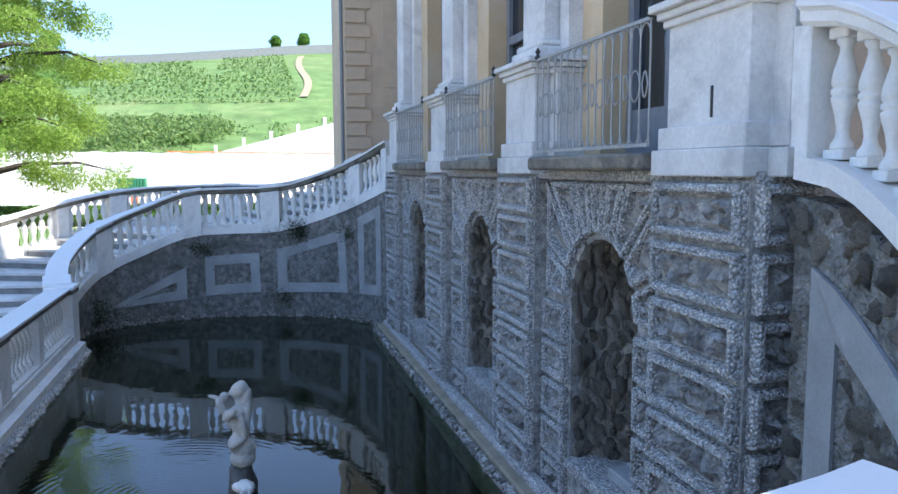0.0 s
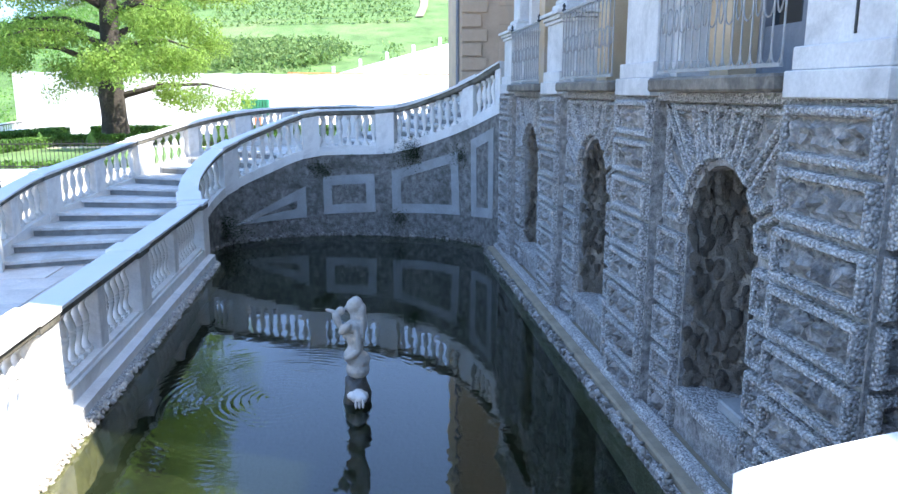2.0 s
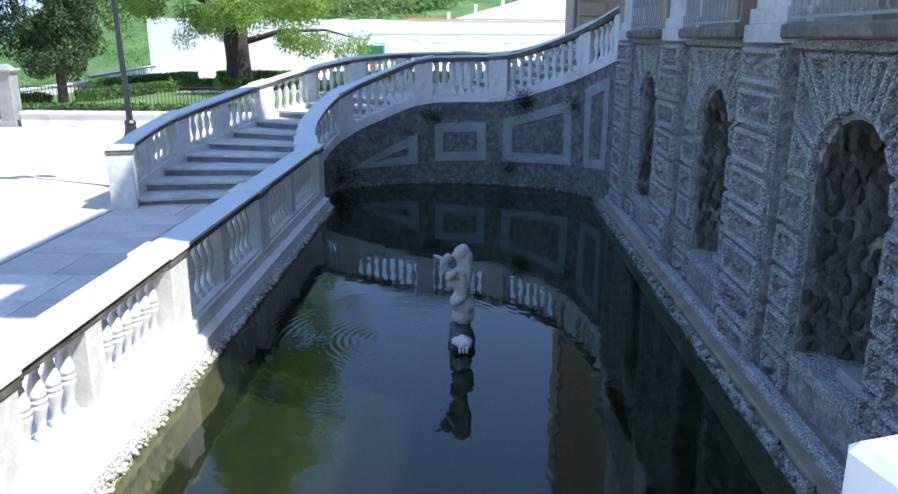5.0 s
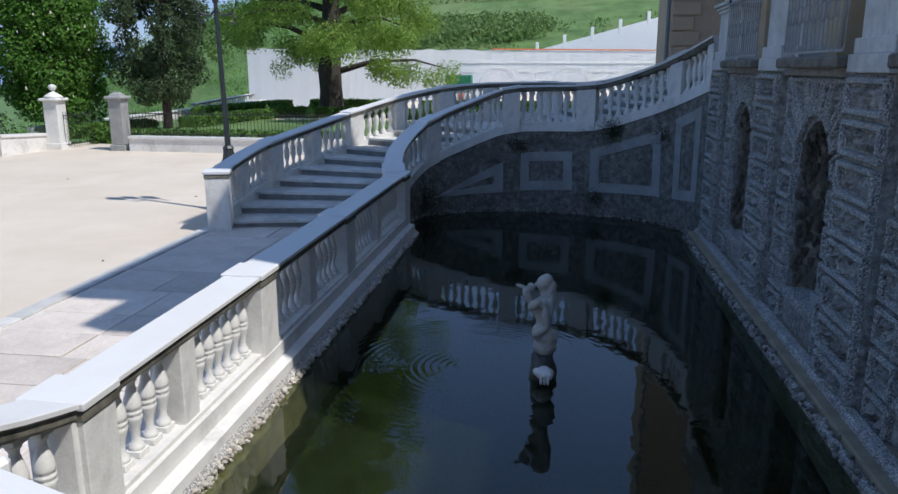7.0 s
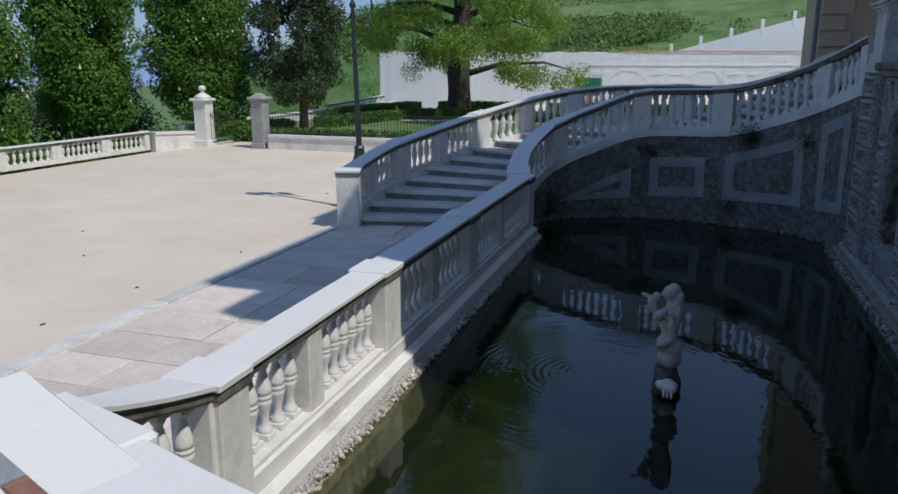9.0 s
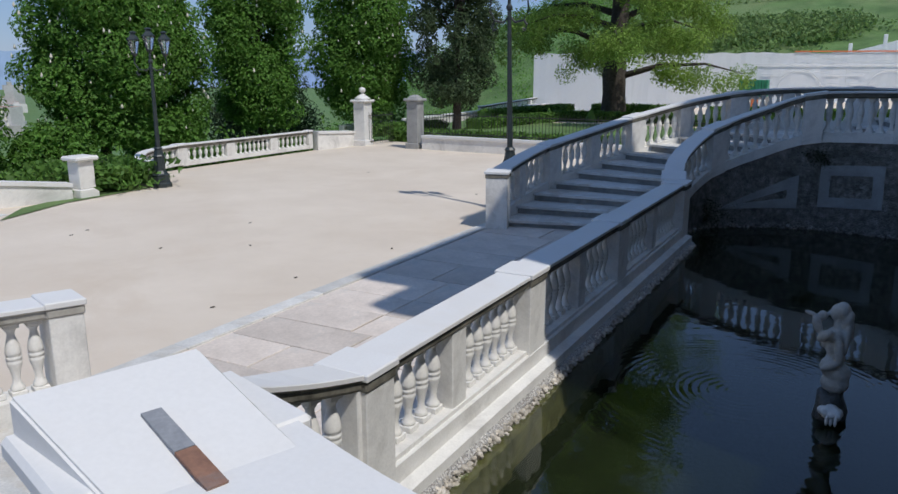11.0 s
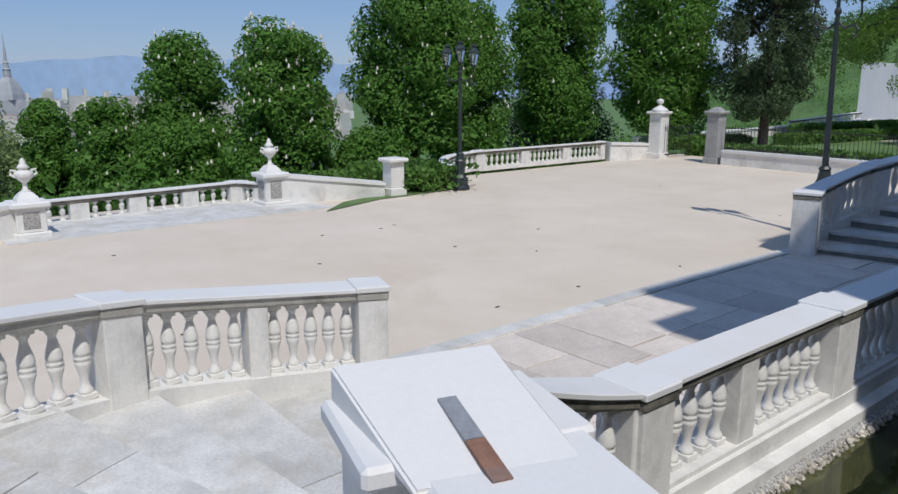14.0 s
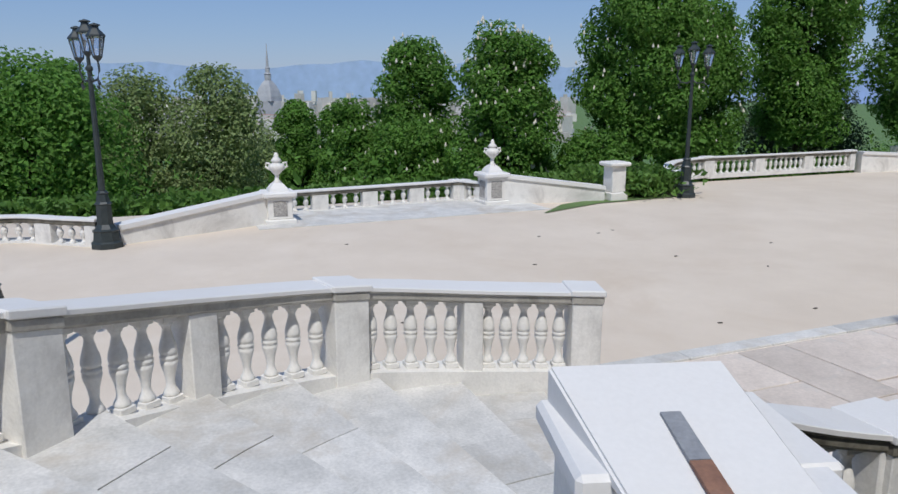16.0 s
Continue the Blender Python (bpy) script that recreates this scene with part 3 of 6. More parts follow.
wall_stair = stair_wall("wall_stair", inner, "dark rubble wall under the curved stair", inner.length)
near_wall = Curve([(x, y, z - 0.02) for x, y, z in ([(-2.90, 3.85, 1.05), (-2.90, 3.1, 1.24), (-2.62, 2.15, 1.62), (-1.75, 1.15, 2.15), (-0.6, 0.85, 2.2), (0.6, 0.85, 2.3), (1.3, 1.0, 2.5)] + NEAR_UPPER[::-1])])
bm = sweep(bmesh.new(), near_wall, 0, near_wall.length, [(-0.12, -1.0), (0.10, -1.0), (0.10, -TOP), (-0.12, -TOP)], 0.2)
rings = list(bm.verts)
for i in range(0, len(rings), 4):
    rings[i].co.z = rings[i + 1].co.z = -1.0
wall_near = structure("wall_stair_near", bm, RUBBLE, "rubble wall under the near stair", "wall")
# light plaster frames on that wall
def band(curve, outline, width, proud=0.145):
    """A closed frame of plaster that follows the wall: outline in (s, z)."""
    bm = bmesh.new()
    c = Vector((sum(p[0] for p in outline) / len(outline), sum(p[1] for p in outline) / len(outline)))
    n = len(outline)
    ins = []
    for i in range(n):
        p0, p, p2 = Vector(outline[i - 1]), Vector(outline[i]), Vector(outline[(i + 1) % n])
        d1, d2 = (p - p0).normalized(), (p2 - p).normalized()
        n1, n2 = Vector((-d1.y, d1.x)), Vector((-d2.y, d2.x))
        if n1.dot(c - p) < 0:
            n1, n2 = -n1, -n2
        m = (n1 + n2).normalized()
        ins.append(p + m * width / max(0.35, m.dot(n1)))
    for i in range(n):
        a, b, ai, bi = Vector(outline[i]), Vector(outline[(i + 1) % n]), ins[i], ins[(i + 1) % n]
        k = max(1, int((b - a).length / 0.2))
        rows = []
        for j in range(k + 1):
            row = []
            for q in (a.lerp(b, j / k), ai.lerp(bi, j / k)):
                for dep in (0.125, proud):
                    w = curve.at(q.x) + curve.side(q.x) * dep
                    row.append(bm.verts.new((w.x, w.y, q.y)))
            rows.append(row)
        for r0, r1 in zip(rows, rows[1:]):
            bm.faces.new((r0[1], r1[1], r1[3], r0[3]))
            bm.faces.new((r0[0], r1[0], r1[1], r0[1]))
            bm.faces.new((r0[2], r1[2], r1[3], r0[3]))
    return bm


for outline in ([(2.15, 0.25), (3.81, 0.30), (3.81, 0.98)], [(4.19, 1.18), (5.36, 1.24), (5.38, 0.40), (4.19, 0.35)],
                [(5.75, 1.31), (7.34, 1.77), (7.40, 0.43), (5.75, 0.39)], [(7.72, 2.01), (8.6, 2.31), (8.6, 0.5), (7.75, 0.44)]):
    part("plaster_frame", band(inner, outline, 0.2), PLASTER, wall_stair, "smooth grey plaster frame")

part("plaster_frame", band(near_upper, [(0.14, 2.5), (1.75, 1.75), (1.75, 0.2), (0.14, 0.2)], 0.22), PLASTER, wall_near, "smooth grey plaster frame")

# ---- grotto front of the villa ----
XP, XR, TOPZ = 2.65, 2.78, 2.93
NICHES = (5.42, 8.62, 11.95)
PIERS = (3.92, 7.02, 10.28, 13.55)
PIER_HALF = 0.47
NW, SILL, SPRING = 0.58, 0.44, 1.86
COURSES = 8
CH = (TOPZ + 0.05) / COURSES
FACADE = Matrix.Translation((XP, 4.8, 0)) @ Matrix.Rotation(radians(-0.5), 4, "Z") @ Matrix.Translation((-XP, -4.8, 0))


def grotto_wall():
    bm = bmesh.new()
    d = 0.6
    edges = [PIERS[0] - PIER_HALF]
    for c in NICHES:
        edges += [c - NW, c + NW]
    edges.append(PIERS[-1] + PIER_HALF)
    for a, b in zip(edges[::2], edges[1::2]):
        box(bm, XR, XR + d, a, b, -1.0, TOPZ)
    for c in NICHES:
        box(bm, XR, XR + d, c - NW, c + NW, -1.0, SILL - 0.02)
        # spandrel above the arch
        arc = [(c + NW * math.cos(math.pi * k / 12), SPRING + NW * math.sin(math.pi * k / 12)) for k in range(13)]
        for (y0, z0), (y1, z1) in zip(arc, arc[1:]):
            v = [bm.verts.new(p) for p in ((XR, y0, z0), (XR, y1, z1), (XR, y1, TOPZ), (XR, y0, TOPZ), (XR + d, y0, z0), (XR + d, y1, z1), (XR + d, y1, TOPZ), (XR + d, y0, TOPZ))]
            for q in ((0, 1, 2, 3), (4, 5, 6, 7), (0, 1, 5, 4), (3, 2, 6, 7), (0, 3, 7, 4), (1, 2, 6, 5)):
                bm.faces.new([v[i] for i in q])
    for c in PIERS:
        box(bm, XP, XR + 0.01, c - PIER_HALF, c + PIER_HALF, -1.0, TOPZ)
    return structure("wall_grotto", bm, TUFA_PANEL, "rusticated grotto wall of pebble-framed tufa blocks", "wall")


wall_grotto = grotto_wall()
wall_grotto.matrix_basis = FACADE

# ledge along its foot
bm = boxm(x=(2.44, 2.9), y=(3.2, 14.3), z=(-1.0, 0.02), bevel=0.02)
structure("ledge", bm, LEDGE, "sandy stone ledge along the waterline", "ledge").matrix_basis = FACADE
bm = boxm(x=(2.37, 2.435), y=(3.2, 14.3), z=(-1.0, -0.03), bevel=0.015)
structure("ledge_edge", bm, PEBBLE, "pebbled edge of the ledge", "ledge").matrix_basis = FACADE


bm = boxm(x=(2.555, 2.70), y=(3.2, 14.3), z=(-1.0, 0.085), bevel=0.03)
structure("ledge_apron", bm, PEBBLE, "rough pebbled footing of the grotto wall", "ledge").matrix_basis = FACADE
bm = bmesh.new()
for k in range(700):
    r = rp.uniform(0.014, 0.036)
    m = Matrix.Translation((2.385 + rp.uniform(-0.03, 0.05), rp.uniform(3.2, 14.3), -0.03 + rp.uniform(-0.07, 0.02))) @ Euler((rp.uniform(0, 3), rp.uniform(0, 3), 0)).to_matrix().to_4x4() @ Matrix.Diagonal((r, r * 1.3, r * 0.8, 1))
    bmesh.ops.create_icosphere(bm, subdivisions=1, radius=1, matrix=m)
tagged(new("ledge_pebbles", mesh_of(bm, "ledge_pebbles", SHADE_PEBBLE_STONE)), "ragged pebbles along the edge of the sandy ledge", "pebbles", kind="stuff").matrix_basis = FACADE
bm = bmesh.new()
for k in range(420):
    q = rp.uniform(0.3, inner.length)
    w = inner.at(q) + inner.side(q) * (0.15 + rp.uniform(-0.02, 0.05))
    r = rp.uniform(0.012, 0.04)
    m = Matrix.Translation((w.x, w.y, WATER + rp.uniform(-0.03, 0.07))) @ Euler((rp.uniform(0, 3), rp.uniform(0, 3), 0)).to_matrix().to_4x4() @ Matrix.Diagonal((r, r * 1.3, r * 0.8, 1))
    bmesh.ops.create_icosphere(bm, subdivisions=1, radius=1, matrix=m)
tagged(new("wall_pebbles", mesh_of(bm, "wall_pebbles", SHADE_PEBBLE_STONE)), "rubble stones darkened for shade along the foot of the stair wall", "pebbles", kind="stuff")


# pebble-framed blocks: a raised border round a rough relief
def block_mesh(poly, x, proud=0.07, border=0.075, seed=0):
    """poly: (y, z) corners counter-clockwise; x: the wall's face. Border and relief are two materials of one mesh."""
    rnd = random.Random(seed)
    bm = bmesh.new()
    n = len(poly)
    P = [Vector(p) for p in poly]
    c = sum(P, Vector((0, 0))) / n

    def inset(w):
        out = []
        for i in range(n):
            d1, d2 = (P[i] - P[i - 1]).normalized(), (P[(i + 1) % n] - P[i]).normalized()
            n1, n2 = Vector((-d1.y, d1.x)), Vector((-d2.y, d2.x))
            if n1.dot(c - P[i]) < 0:
                n1 = -n1
            if n2.dot(c - P[i]) < 0:
                n2 = -n2
            m = (n1 + n2).normalized()
            out.append(P[i] + m * w / max(0.3, m.dot(n1)))
        return out

    loops = [(0.016, -0.02), (0.022, proud * 0.7), (0.036, proud), (border - 0.01, proud), (border, proud * 0.8), (border + 0.012, -0.01)]
    rings = []
    for w, h in loops:
        rings.append([bm.verts.new((x - h, q.x, q.y)) for q in inset(w)])
    for a, b in zip(rings, rings[1:]):
        for i in range(n):
            bm.faces.new((a[i], a[(i + 1) % n], b[(i + 1) % n], b[i]))
    q = inset(border + 0.012)
    if n == 4:
        ku = max(3, int(round((q[1] - q[0]).length / 0.045)))
        kv = max(3, int(round((q[3] - q[0]).length / 0.045)))
        g = []
        for i in range(ku + 1):
            row = []
            for j in range(kv + 1):
                w = (q[0].lerp(q[1], i / ku)).lerp(q[3].lerp(q[2], i / ku), j / kv)
                edge = i in (0, ku) or j in (0, kv)
                if not edge:
                    w = w + Vector((rnd.uniform(-0.013, 0.013), rnd.uniform(-0.013, 0.013)))
                h = -0.015 if edge else 0.10 * rnd.random() ** 1.8
                row.append(bm.verts.new((x - h, w.x, w.y)))
            g.append(row)
        for i in range(ku):
            for j in range(kv):
                f = bm.faces.new((g[i][j], g[i + 1][j], g[i + 1][j + 1], g[i][j + 1]))
                f.material_index = 1
    else:
        m = bm.verts.new((x - proud * 1.2, c.x, c.y))
        for i in range(n):
            f = bm.faces.new((rings[-1][i], rings[-1][(i + 1) % n], m))
            f.material_index = 1
    return mesh_of(bm, "block", [PEBBLE, TUFA_PANEL])


def add_block(poly, x, seed):
    part("block", block_mesh(poly, x, seed=seed), None, wall_grotto)


seed = 0
for k in range(COURSES):
    z0, z1 = -0.05 + CH * k, -0.05 + CH * (k + 1)
    for c in PIERS:
        seed += 1
        add_block([(c - PIER_HALF, z0), (c + PIER_HALF, z0), (c + PIER_HALF, z1), (c - PIER_HALF, z1)], XP, seed)
    for c in NICHES:
        lo = max(p for p in PIERS if p < c) + PIER_HALF
        hi = min(p for p in PIERS if p > c) - PIER_HALF
        if z1 < SPRING + 0.12:
            for a, b in ((lo, c - NW - 0.02), (c + NW + 0.02, hi)):
                seed += 1
                add_block([(a, z0), (b, z0), (b, z1), (a, z1)], XR, seed)
zs = -0.05 + CH * 5
for c in NICHES:
    lo = max(p for p in PIERS if p < c) + PIER_HALF
    hi = min(p for p in PIERS if p > c) - PIER_HALF
    half = min(c - lo, hi - c)
    # voussoirs that spread from the arch to the frame round it
    cuts = [0, 24, 46, 66, 82, 98, 114, 134, 156, 180]
    for a0, a1 in zip(cuts, cuts[1:]):
        pts = []
        for a in (a0, a1):
            ca, sa = math.cos(radians(a)), math.sin(radians(a))
            reach = min((half / abs(ca)) if abs(ca) > 0.05 else 9, ((TOPZ - 0.02 - SPRING) / sa) if sa > 0.05 else 9)
            pts.append(((c + (NW + 0.03) * ca, max(SPRING + (NW + 0.03) * sa, zs)), (c + reach * ca, max(SPRING + reach * sa, zs))))
        poly = [pts[0][0], pts[0][1], pts[1][1], pts[1][0]]
        corner = (c + half, TOPZ - 0.02)
        if a0 < 90 and abs(pts[0][1][0] - (c + half)) < 1e-3 and pts[1][1][1] > TOPZ - 0.03:
            poly = [pts[0][0], pts[0][1], corner, pts[1][1], pts[1][0]]
        corner = (c - half, TOPZ - 0.02)
        if a0 > 90 and abs(pts[1][1][0] - (c - half)) < 1e-3 and pts[0][1][1] > TOPZ - 0.03:
            poly = [pts[0][0], pts[0][1], corner, pts[1][1], pts[1][0]]
        seed += 1
        add_block(poly, XR, seed)

# end face of the pier that looks down the stair
for k in range(COURSES):
    z0, z1 = -0.05 + CH * k, -0.05 + CH * (k + 1)
    me = block_mesh([(0, z0), (0.42, z0), (0.42, z1), (0, z1)], 0, seed=700 + k)
    ob = part("block", me, None, wall_grotto)
    ob.matrix_basis = Matrix.Translation((XP + 0.43, PIERS[0] - PIER_HALF, 0)) @ Matrix.Rotation(radians(90), 4, "Z")


# niches lined with hanging tufa
NICHE_TUFA = material("niche_tufa", (0.25, 0.21, 0.165), (0.46, 0.40, 0.32), 0.9, 9, 50, 1.0, 0.03, (0.15, 0.125, 0.10), 4, per_piece=0.4)
def tufa_stone_mesh(sd):
    rnd = random.Random(sd)
    bm = bmesh.new()
    bmesh.ops.create_icosphere(bm, subdivisions=1, radius=1)
    for v in bm.verts:
        v.co *= rnd.uniform(0.55, 1.3)
        v.co.z *= 1.35
        if v.co.z < 0:
            v.co.x *= 0.75
            v.co.y *= 0.75
    return mesh_of(bm, "tufa_stone", NICHE_TUFA)


STONES = [tufa_stone_mesh(i) for i in range(6)]


def niche(c, sd, rows, per):
    rnd = random.Random(sd)
    root = thing("grotto_niche", (XR, c, SILL), "arched grotto niche lined with hanging tufa stones", "niche", "grotto niches", "structure")
    root.matrix_basis = FACADE @ pose(XR, c, SILL)
    bm = bmesh.new()
    n, m = 12, 16
    top = SPRING - SILL
    prev = None
    for j in range(m + 1):
        f = j / m
        row = []
        if f <= 0.7:
            z, w = top * f / 0.7, 1.0
        else:
            a = (f - 0.7) / 0.3 * math.pi / 2
            z, w = top + NW * math.sin(a) * 1.02, max(0.02, math.cos(a))
        for i in range(n + 1):
            a = math.pi * i / n
            y = -NW * 1.02 * math.cos(a) * w
            x = 0.02 + 0.52 * math.sin(a) * w ** 0.6
            row.append(bm.verts.new((x, y, z)))
        if prev:
            for i in range(n):
                bm.faces.new((prev[i], prev[i + 1], row[i + 1], row[i]))
        prev = row
    part("lining", bm, NICHE_TUFA, root)
    bm = bmesh.new()
    box(bm, -0.06, 0.55, -NW, NW, -0.1, 0.0, 0.01)
    part("sill", bm, PEBBLE, root, "patterned pebble-mosaic sill")
    bm = box(bmesh.new(), 0.10, 0.42, -0.36, 0.05, 0.0, 0.10, 0.015)
    part("seat_block", bm, PLASTER, root, "plain grey stone block")
    for j in range(rows):
        z = (top + NW * 0.93) * (j + 0.5) / rows
        w = 1.0 if z < top else math.sqrt(max(0.03, 1 - ((z - top) / NW) ** 2))
        for i in range(per):
            a = math.pi * (i + 0.5 * (j % 2) + rnd.uniform(0.1, 0.7)) / per
            if a > math.pi:
                continue
            s = rnd.uniform(0.038, 0.066)
            ob = part("tufa_stone", STONES[rnd.randrange(6)], None, root)
            ob.matrix_basis = pose(0.02 + 0.50 * math.sin(a) * w ** 0.6, -NW * 0.99 * math.cos(a) * w, z + rnd.uniform(-0.03, 0.03), rnd.uniform(-20, 20), rnd.uniform(-20, 20), rnd.uniform(0, 360)) @ Matrix.Diagonal((s, s, s * 1.35, 1))


niche(NICHES[0], 1, 22, 15)
niche(NICHES[1], 2, 20, 15)
niche(NICHES[2], 3, 18, 13)

rnd = random.Random(31)
for k in range(430):
    s_, z_ = rnd.uniform(0.0, 1.5), rnd.uniform(0.3, 2.9)
    if (0.08 < s_ < 0.44 and z_ < 2.6) or abs(z_ - (2.5 - 0.466 * (s_ - 0.14)) + 0.11) < 0.2 or z_ > near_upper.at(s_).z - 0.98:
        continue
    w = near_upper.at(s_) + near_upper.side(s_) * 0.10
    q = rnd.uniform(0.045, 0.085)
    ob = part("rubble_stone", STONES[rnd.randrange(6)], None, wall_near)
    ob.matrix_basis = pose(w.x, w.y, z_, rnd.uniform(0, 90), rnd.uniform(0, 90), rnd.uniform(0, 360)) @ Matrix.Diagonal((q, q, q * 0.8, 1))

# ---- villa above the grotto ----
BROWNSTONE = material("weathered_brown_stone", (0.11, 0.095, 0.075), (0.26, 0.225, 0.175), 0.85, 5, 40, 0.5, 0.01, (0.07, 0.06, 0.05), 2.5)
villa = thing("villa", (XP, 8.7, TOPZ), "ochre baroque villa front with white marble pilasters", "house")
villa.matrix_basis = FACADE @ pose(0, 0, 0)
HIGH = 12.9
WX, GX = 3.08, 3.32
ys = [4.45]
for c in NICHES:
    ys += [c - 0.68, c + 0.68]
ys.append(PIERS[-1] + PIER_HALF - 0.05)
for a, b in zip(ys[::2], ys[1::2]):
    part("wall_pier", boxm(x=(WX, WX + 0.5), y=(a, b), z=(TOPZ + 0.05, HIGH - 0.6)), OCHRE, villa)
for c in NICHES:
    part("wall_lintel", boxm(x=(WX, WX + 0.5), y=(c - 0.68, c + 0.68), z=(6.4, HIGH - 0.6)), OCHRE, villa)
bm = box(bmesh.new(), WX + 0.5, 16, 4.5, PIERS[-1] + 0.4, -0.5, HIGH - 0.7)
part("body", bm, BUFF, villa)
bm = bmesh.new()
box(bm, 2.3, 16.4, 4.25, PIERS[-1] + PIER_HALF + 0.35, HIGH - 0.6, HIGH)
part("cornice", bm, MARBLE, villa)
part("unseen_attic", boxm(x=(2.75, 12), y=(5.0, 9.3), z=(HIGH, 14.4)), OCHRE, villa)
# Taller far piece and its cornice, out of view, added to shade the outer rail.
part("unseen_attic", boxm(x=(2.75, 12), y=(9.3, PIERS[-1] - 0.3), z=(HIGH, 15.8)), OCHRE, villa)
part("unseen_attic_cornice", boxm(x=(2.5, 12.2), y=(9.25, PIERS[-1]), z=(15.8, 16.3), bevel=0.03), MARBLE, villa)
part("unseen_attic_cornice", boxm(x=(2.5, 12.2), y=(4.8, 9.24), z=(14.4, 14.9), bevel=0.03), MARBLE, villa)
# Block added out of view to shade the wing and the far stair rail.
part("unseen_shade_block", boxm(x=(7.0, 20), y=(13.5, 27), z=(-0.5, 20.5)), BUFF, villa)
bm = boxm(x=(5.2, 16), y=(-9, PIERS[0] - 0.45), z=(-0.5, 9.25))
part("side_wing", bm, BUFF, villa)
bm = box(bmesh.new(), 2.68, WX + 0.5, PIERS[0] - PIER_HALF, PIERS[-1] + PIER_HALF, TOPZ - 0.02, TOPZ + 0.05)
part("terrace_slab", bm, PEBBLE, villa)


for c in PIERS:
    ped = part("pedestal", boxm(x=(2.66, WX + 0.02), y=(c - 0.40, c + 0.40), z=(TOPZ + 0.30, TOPZ + 0.96), bevel=0.008), VILLA_MARBLE, villa, "white marble pedestal with moulded cap")
    z = TOPZ + 0.02
    for nm, h, e in (("plinth", 0.16, 0.07), ("moulding", 0.14, 0.04), (None, 0.62, 0), ("moulding", 0.05, 0.03), ("moulding", 0.05, 0.06), ("cap", 0.05, 0.10)):
        if nm:
            part(nm, boxm(x=(2.66 - e, WX + 0.02), y=(c - 0.40 - e, c + 0.40 + e), z=(z, z + h), bevel=0.008), VILLA_MARBLE, ped)
            for s in (-1, 1):
                part(nm, boxm(x=(2.82 - e, WX + 0.018), y=(c + s * 0.42 - 0.12 - e, c + s * 0.42 + 0.12 + e), z=(z + 0.002, z + h - 0.002), bevel=0.008), VILLA_MARBLE, ped)
        z += h
    for s in (-1, 1):
        part("side_pier", boxm(x=(2.82, WX + 0.018), y=(c + s * 0.42 - 0.12, c + s * 0.42 + 0.12), z=(TOPZ + 0.30, TOPZ + 0.96), bevel=0.008), VILLA_MARBLE, ped)
    if c == PIERS[0]:
        continue
    bm = bmesh.new()
    z = TOPZ + 1.09
    box(bm, 2.70, WX + 0.02, c - 0.36, c + 0.36, z, z + 0.12, 0.02)
    box(bm, 2.74, WX + 0.02, c - 0.33, c + 0.33, z + 0.12, z + 0.19, 0.02)
    box(bm, 2.80, WX + 0.02, c - 0.28, c + 0.28, z + 0.19, HIGH - 0.9)
    part("pilaster", bm, VILLA_MARBLE, villa, "tall white marble pilaster")
    for s in (-1, 1):
        part("pilaster_strip", boxm(x=(2.94, WX + 0.015), y=(c + s * 0.42 - 0.1, c + s * 0.42 + 0.1), z=(TOPZ + 1.09, HIGH - 0.9)), VILLA_MARBLE, villa)

for c in NICHES:
    win = part("window", boxm(x=(GX + 0.06, GX + 0.10), y=(c - 0.66, c + 0.66), z=(TOPZ + 0.05, 6.4)), GLASS, villa, "tall French window with grey frames")
    bm = bmesh.new()
    for y in (c - 0.66, c - 0.04, c + 0.58):
        box(bm, GX, GX + 0.055, y, y + 0.09, TOPZ + 0.05, 6.38)
    for z in (TOPZ + 0.05, 4.55, 6.2):
        box(bm, GX + 0.004, GX + 0.05, c - 0.6, c + 0.6, z, z + 0.1 + (0.42 if z < 3.2 else 0))
    part("window_frame", bm, SHUTTER, win)
    part("balcony_slab", boxm(x=(2.52, WX), y=(c - 1.02, c + 1.02), z=(TOPZ + 0.055, TOPZ + 0.17), bevel=0.02), BROWNSTONE, villa, "weathered stone balcony slab")

part("wall_slot", boxm(x=(2.652, 2.67), y=(3.83, 3.848), z=(3.29, 3.47)), BLACK, villa, "narrow dark slot in the pedestal")

# wrought-iron balcony railings


SCROLLS = {}


